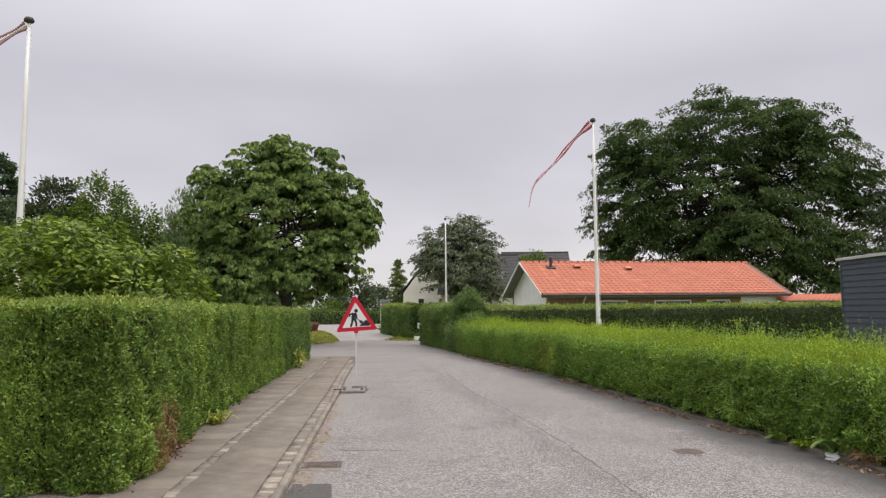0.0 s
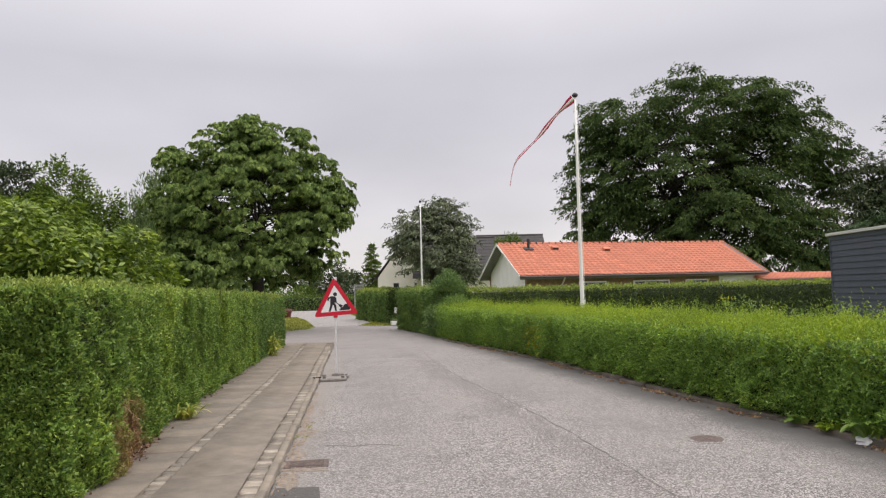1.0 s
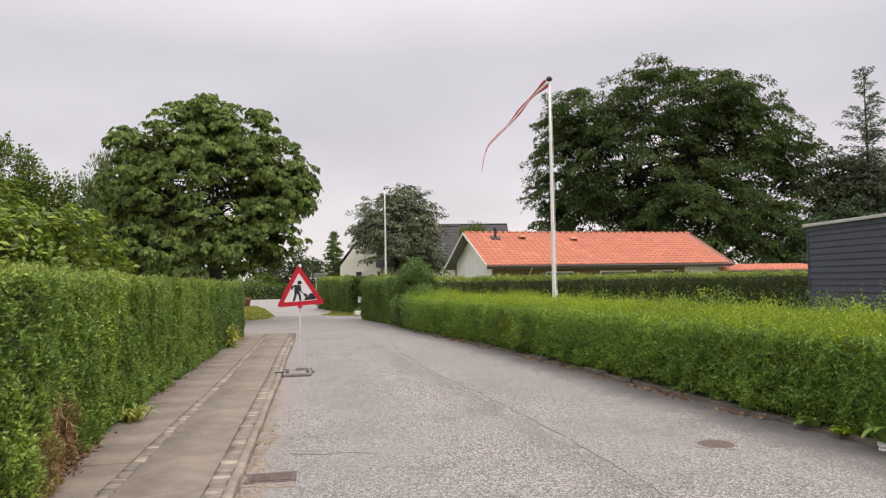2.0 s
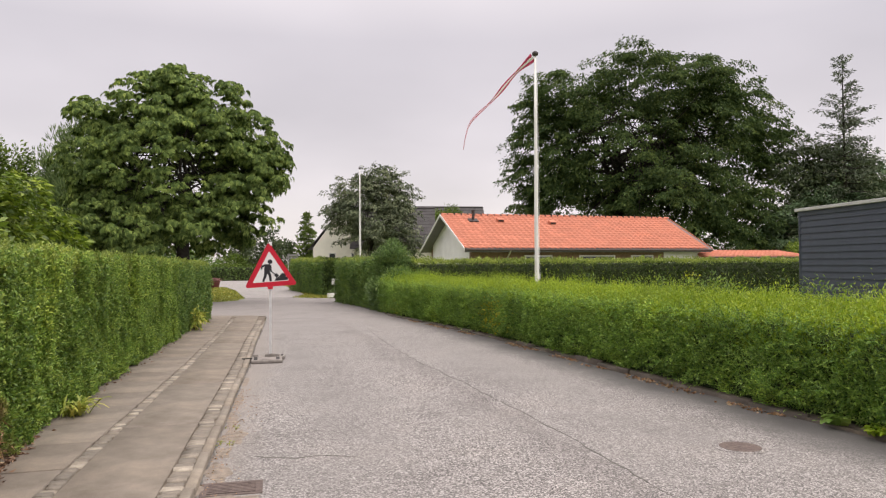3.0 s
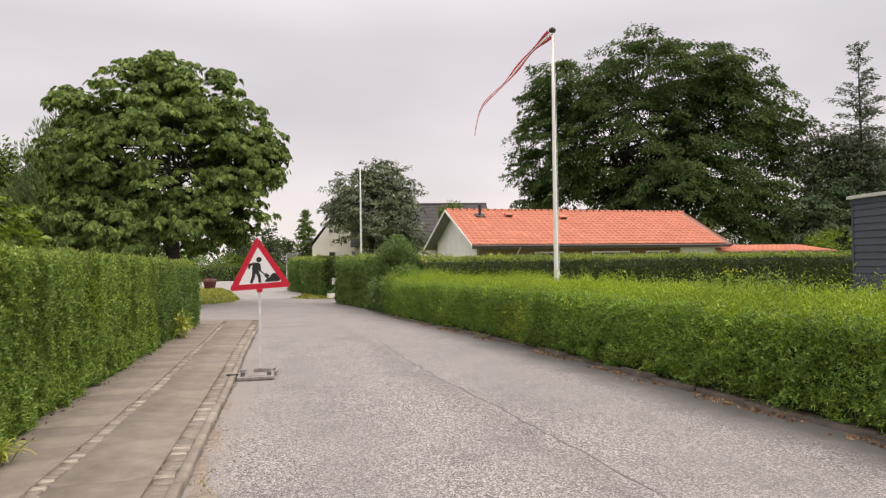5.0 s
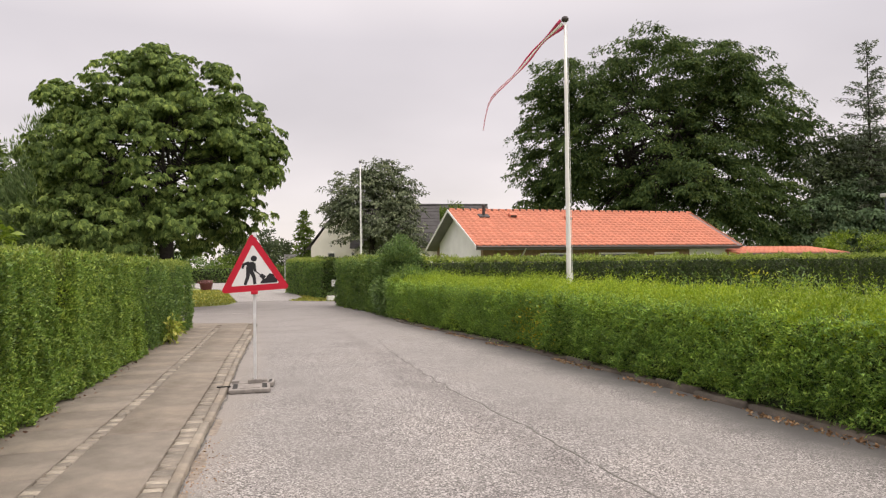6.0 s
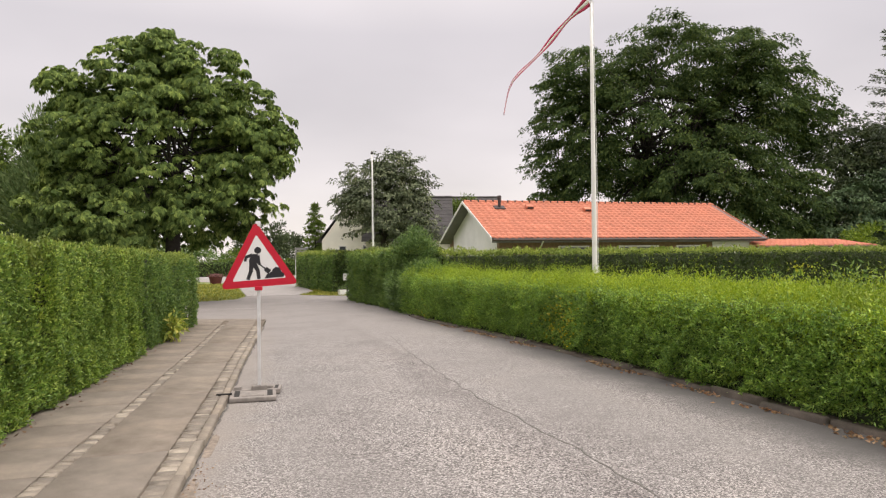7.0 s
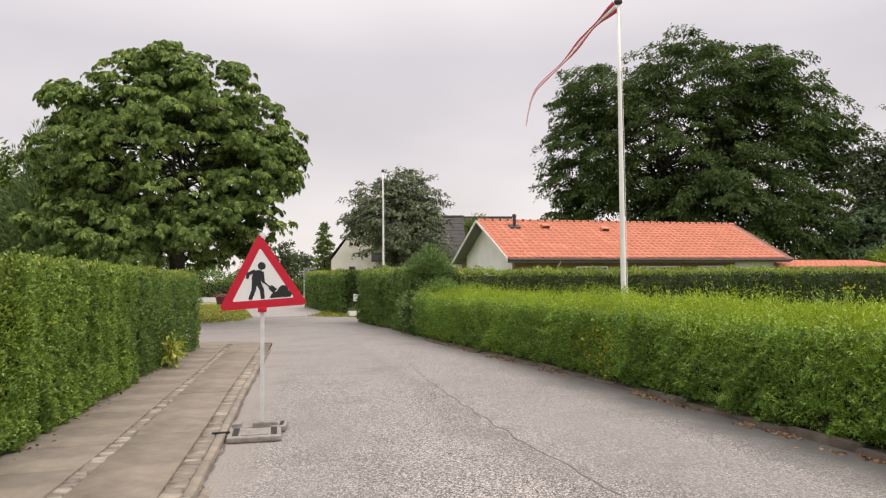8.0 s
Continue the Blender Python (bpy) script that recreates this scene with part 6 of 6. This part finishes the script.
for f in ((0, 1, 2, 3), (4, 5, 1, 0), (5, 6, 2, 1), (6, 7, 3, 2), (7, 4, 0, 3)):
    ramp_bm.faces.new([rv[i] for i in f])
part("dropped_end", ramp_bm, M_SLAB, bed, "sloped concrete end at the junction")
apron = part("pavement_apron", prism([(-1.72, 10.95), (-1.5, 4.0), (-6.5, 4.0), (-6.5, 13.0)], -0.08, 0.036), M_SLAB)
tagged(apron, "worn concrete path beside the hedge end", "path", kind="structure")


def chipped(w, ln, h, seed, cut=0.012):
    """A worn block w by ln, its top at z = 0."""
    r = np.random.default_rng(seed)
    c = cut
    top = [(-w / 2 + c, -ln / 2 + c), (w / 2 - c, -ln / 2 + c), (w / 2 - c, ln / 2 - c), (-w / 2 + c, ln / 2 - c)]
    low = [(-w / 2, -ln / 2), (w / 2, -ln / 2), (w / 2, ln / 2), (-w / 2, ln / 2)]
    j = lambda k: r.normal() * k  # noqa: E731
    v = [(x + j(c * 0.5), y + j(c * 0.5), j(c * 0.2)) for x, y in top] + [(x + j(c * 0.3), y + j(c * 0.3), -c) for x, y in low] + [(x, y, -h) for x, y in low]
    f = [(0, 1, 2, 3)] + [(i + 4, (i + 1) % 4 + 4, (i + 1) % 4, i) for i in range(4)] + [(i + 8, (i + 1) % 4 + 8, (i + 1) % 4 + 4, i + 4) for i in range(4)]
    return np_mesh("block", np.array(v), np.array([q for q in f]))


def lay(name, mesh, parent, at_, turn, mat_, scale=(1, 1, 1)):
    ob = new(name, mesh)
    if not mesh.materials:
        mesh.materials.append(mat_)
    ob.parent = parent
    ob.matrix_basis = pose(*at_, random.uniform(-0.5, 0.5), random.uniform(-0.5, 0.5), turn) @ Matrix.Diagonal((*scale, 1))
    return ob


def heading(fn, y):
    return -math.degrees(math.atan2(fn(y + 0.3) - fn(y - 0.3), 0.6))


def mid_x(y):
    return float(np.interp(y, [-12, 0, 11.6, 14.1, 16.0, 17.4, 19.2, 21.4, 24.0, 28.0, 30], [-3.0, -2.15, -1.07, -0.82, -0.62, -0.48, -0.29, -0.11, 0.14, 0.46, 0.6]))


sett_shapes = [chipped(0.115, 0.080, 0.07, 300 + k, 0.010) for k in range(5)]
kerb_sett_shapes = [chipped(0.150, 0.080, 0.07, 320 + k, 0.010) for k in range(5)]
y = 8.6
while y < 28.2:
    g = random.uniform(0.078, 0.115)
    lay("sett", random.choice(sett_shapes), bed, (mid_x(y) + random.gauss(0, 0.008), y, PZ + random.gauss(0, 0.0035)), heading(mid_x, y) + random.gauss(0, 5), M_SETT, (random.uniform(0.78, 1.12), g / 0.087, 1))
    y += g
y = 8.6
while y < 27.6:
    g = random.uniform(0.072, 0.118)
    for off in (0.160,):
        lay("sett", random.choice(kerb_sett_shapes), bed, (kerb_x(y) - off + random.gauss(0, 0.005), y + (0.06 if off > 0.2 else 0), PZ + 0.001 + random.gauss(0, 0.003)), heading(kerb_x, y) + random.gauss(0, 4), M_SETT, (random.uniform(0.85, 1.05), g / 0.084, 1))
    y += g


def flag(y0, y1, xa, xb, seed):
    """A concrete slab between two edge functions."""
    r = np.random.default_rng(seed)
    c = 0.003
    ym = (y0 + y1) / 2
    q = [(xa(y0), y0), (xb(y0), y0), (xb(y1), y1), (xa(y1), y1)]
    mx, my = np.mean([p[0] for p in q]), ym
    top, low = [], []
    for x, yy in q:
        top.append((x - mx - math.copysign(c, x - mx), yy - my - math.copysign(c, yy - my), r.normal() * 0.001))
        low.append((x - mx, yy - my, -c))
    v = top + low + [(a, b, -0.06) for a, b, _ in low]
    f = [(0, 1, 2, 3)] + [(i + 4, (i + 1) % 4 + 4, (i + 1) % 4, i) for i in range(4)] + [(i + 8, (i + 1) % 4 + 8, (i + 1) % 4 + 4, i + 4) for i in range(4)]
    ob = new("slab", np_mesh("slab", np.array(v), np.array(f)))
    ob.data.materials.append(M_SLAB)
    ob.parent = bed
    ob.location = (mx, my, PZ + r.normal() * 0.002)
    return ob


y = -1.05
while y < 29.0:
    flag(y + 0.004, min(y + 0.862, 29.4), lambda v: hedge_x(v) - 0.06, lambda v: mid_x(v) - 0.068, int(y * 10) + 60)
    y += 0.868
y = -3.6
while y < 29.0:
    flag(y + 0.004, min(y + 2.536, 29.4), lambda v: mid_x(v) + 0.068, lambda v: kerb_x(v) - 0.243, int(y * 10) + 900)
    y += 2.542

kerb = thing("kerb", (0, 0, 0), 0, "worn granite kerb along the pavement", "kerb", kind="structure")
kerb_shapes = [chipped(0.080, 0.99, 0.20, 340 + k, 0.007) for k in range(4)]
y = 0.5
while y < 28.0:
    low = 0.0 if y < 25 else 0.018 * (y - 25)
    lay("kerb_stone", random.choice(kerb_shapes), kerb, (kerb_x(y) - 0.040 + random.gauss(0, 0.004), y, PZ + 0.004 - low), heading(kerb_x, y), M_KERB)
    y += 1.0
kerb_far = thing("kerb", (0, 0, 0), 0, "low broken concrete kerb at the foot of the wild hedge", "kerb", kind="structure")
far_x = lambda v: float(np.interp(v, [2, 9, 13, 20, 22.5, 24.8, 28.4, 31], [6.22, 6.12, 6.05, 6.03, 5.95, 5.79, 5.43, 5.38]))  # noqa: E731
far_shapes = [chipped(0.10, 0.80, 0.15, 350 + k, 0.022) for k in range(4)]
y = 3.0
while y < 29.5:
    lay("kerb_stone", random.choice(far_shapes), kerb_far, (far_x(y) - 0.07 + random.gauss(0, 0.012), y, 0.050 + random.gauss(0, 0.014)), heading(far_x, y) + random.gauss(0, 1), M_OLDKERB)
    y += 0.83

# ---------------------------------------------------------------- roof tiles
TW, COURSES = 0.31, 14
TL = math.hypot(YR - YE, ZR - ZE) / COURSES
tv, tf = pantile(TW, TL)
tile_mesh = np_mesh("tile", tv, tf)
tile_mesh.materials.append(M_PANTIER)
tile_mesh.polygons.foreach_set("use_smooth", [True] * len(tile_mesh.polygons))
cols = int((X1 - X0) / TW)
rest = []
for c in range(cols):
    for r_ in range(COURSES):
        o = on_roof(X0 + c * TW, r_ / COURSES)
        if c < 21:
            ob = new("tile", tile_mesh)
            ob.parent = roof
            ob.matrix_basis = Matrix.Translation(o + Vector((0, 0, random.gauss(0, 0.003)))) @ Matrix.Rotation(tilt, 4, "X")
        else:
            m = np.array(Matrix.Translation(o + Vector((0, 0, random.gauss(0, 0.003)))) @ Matrix.Rotation(tilt, 4, "X"))
            rest.append((tv @ m[:3, :3].T + m[:3, 3], tf))
more = part("tiles", np_mesh("tiles", *join_np(rest)), M_PANTIER, roof, smooth=True)
tagged(more, kind="stuff")
cap = lathe([(0.085, 0.0), (0.095, 0.04), (0.070, 0.42)], 12)
cap_mesh = bpy.data.meshes.new("ridge_tile")
cap.to_mesh(cap_mesh)
cap.free()
cap_mesh.materials.append(M_PANTIER)
for k in range(int((X1 - X0) / 0.40)):
    ob = new("ridge_tile", cap_mesh)
    ob.parent = roof
    part("ridge_clip", boxed(-0.028, 0.028, -0.105, -0.02, -0.02, 0.088), M_PIPE, roof).location = (X0 + 0.02 + k * 0.40, YR, ZR + 0.01)
    ob.matrix_basis = Matrix.Translation((X0 + 0.02 + k * 0.40, YR, ZR + 0.01)) @ Matrix.Rotation(radians(90), 4, "Y")
rest = []
gs = math.hypot(2.65, 0.37) / 8
gv_, gf_ = pantile(TW, gs)
gtilt = Matrix.Rotation(math.atan2(0.37, 2.65), 4, "X")
for c in range(int(7.3 / TW)):
    for r_ in range(8):
        m = np.array(Matrix.Translation((26.1 + c * TW, 39.75 + 2.65 * r_ / 8, 1.99 + 0.37 * r_ / 8)) @ gtilt)
        rest.append((gv_ @ m[:3, :3].T + m[:3, 3], gf_))
tagged(part("tiles", np_mesh("tiles", *join_np(rest)), M_PANTIER, garage, "orange pantiles", smooth=True), kind="stuff")
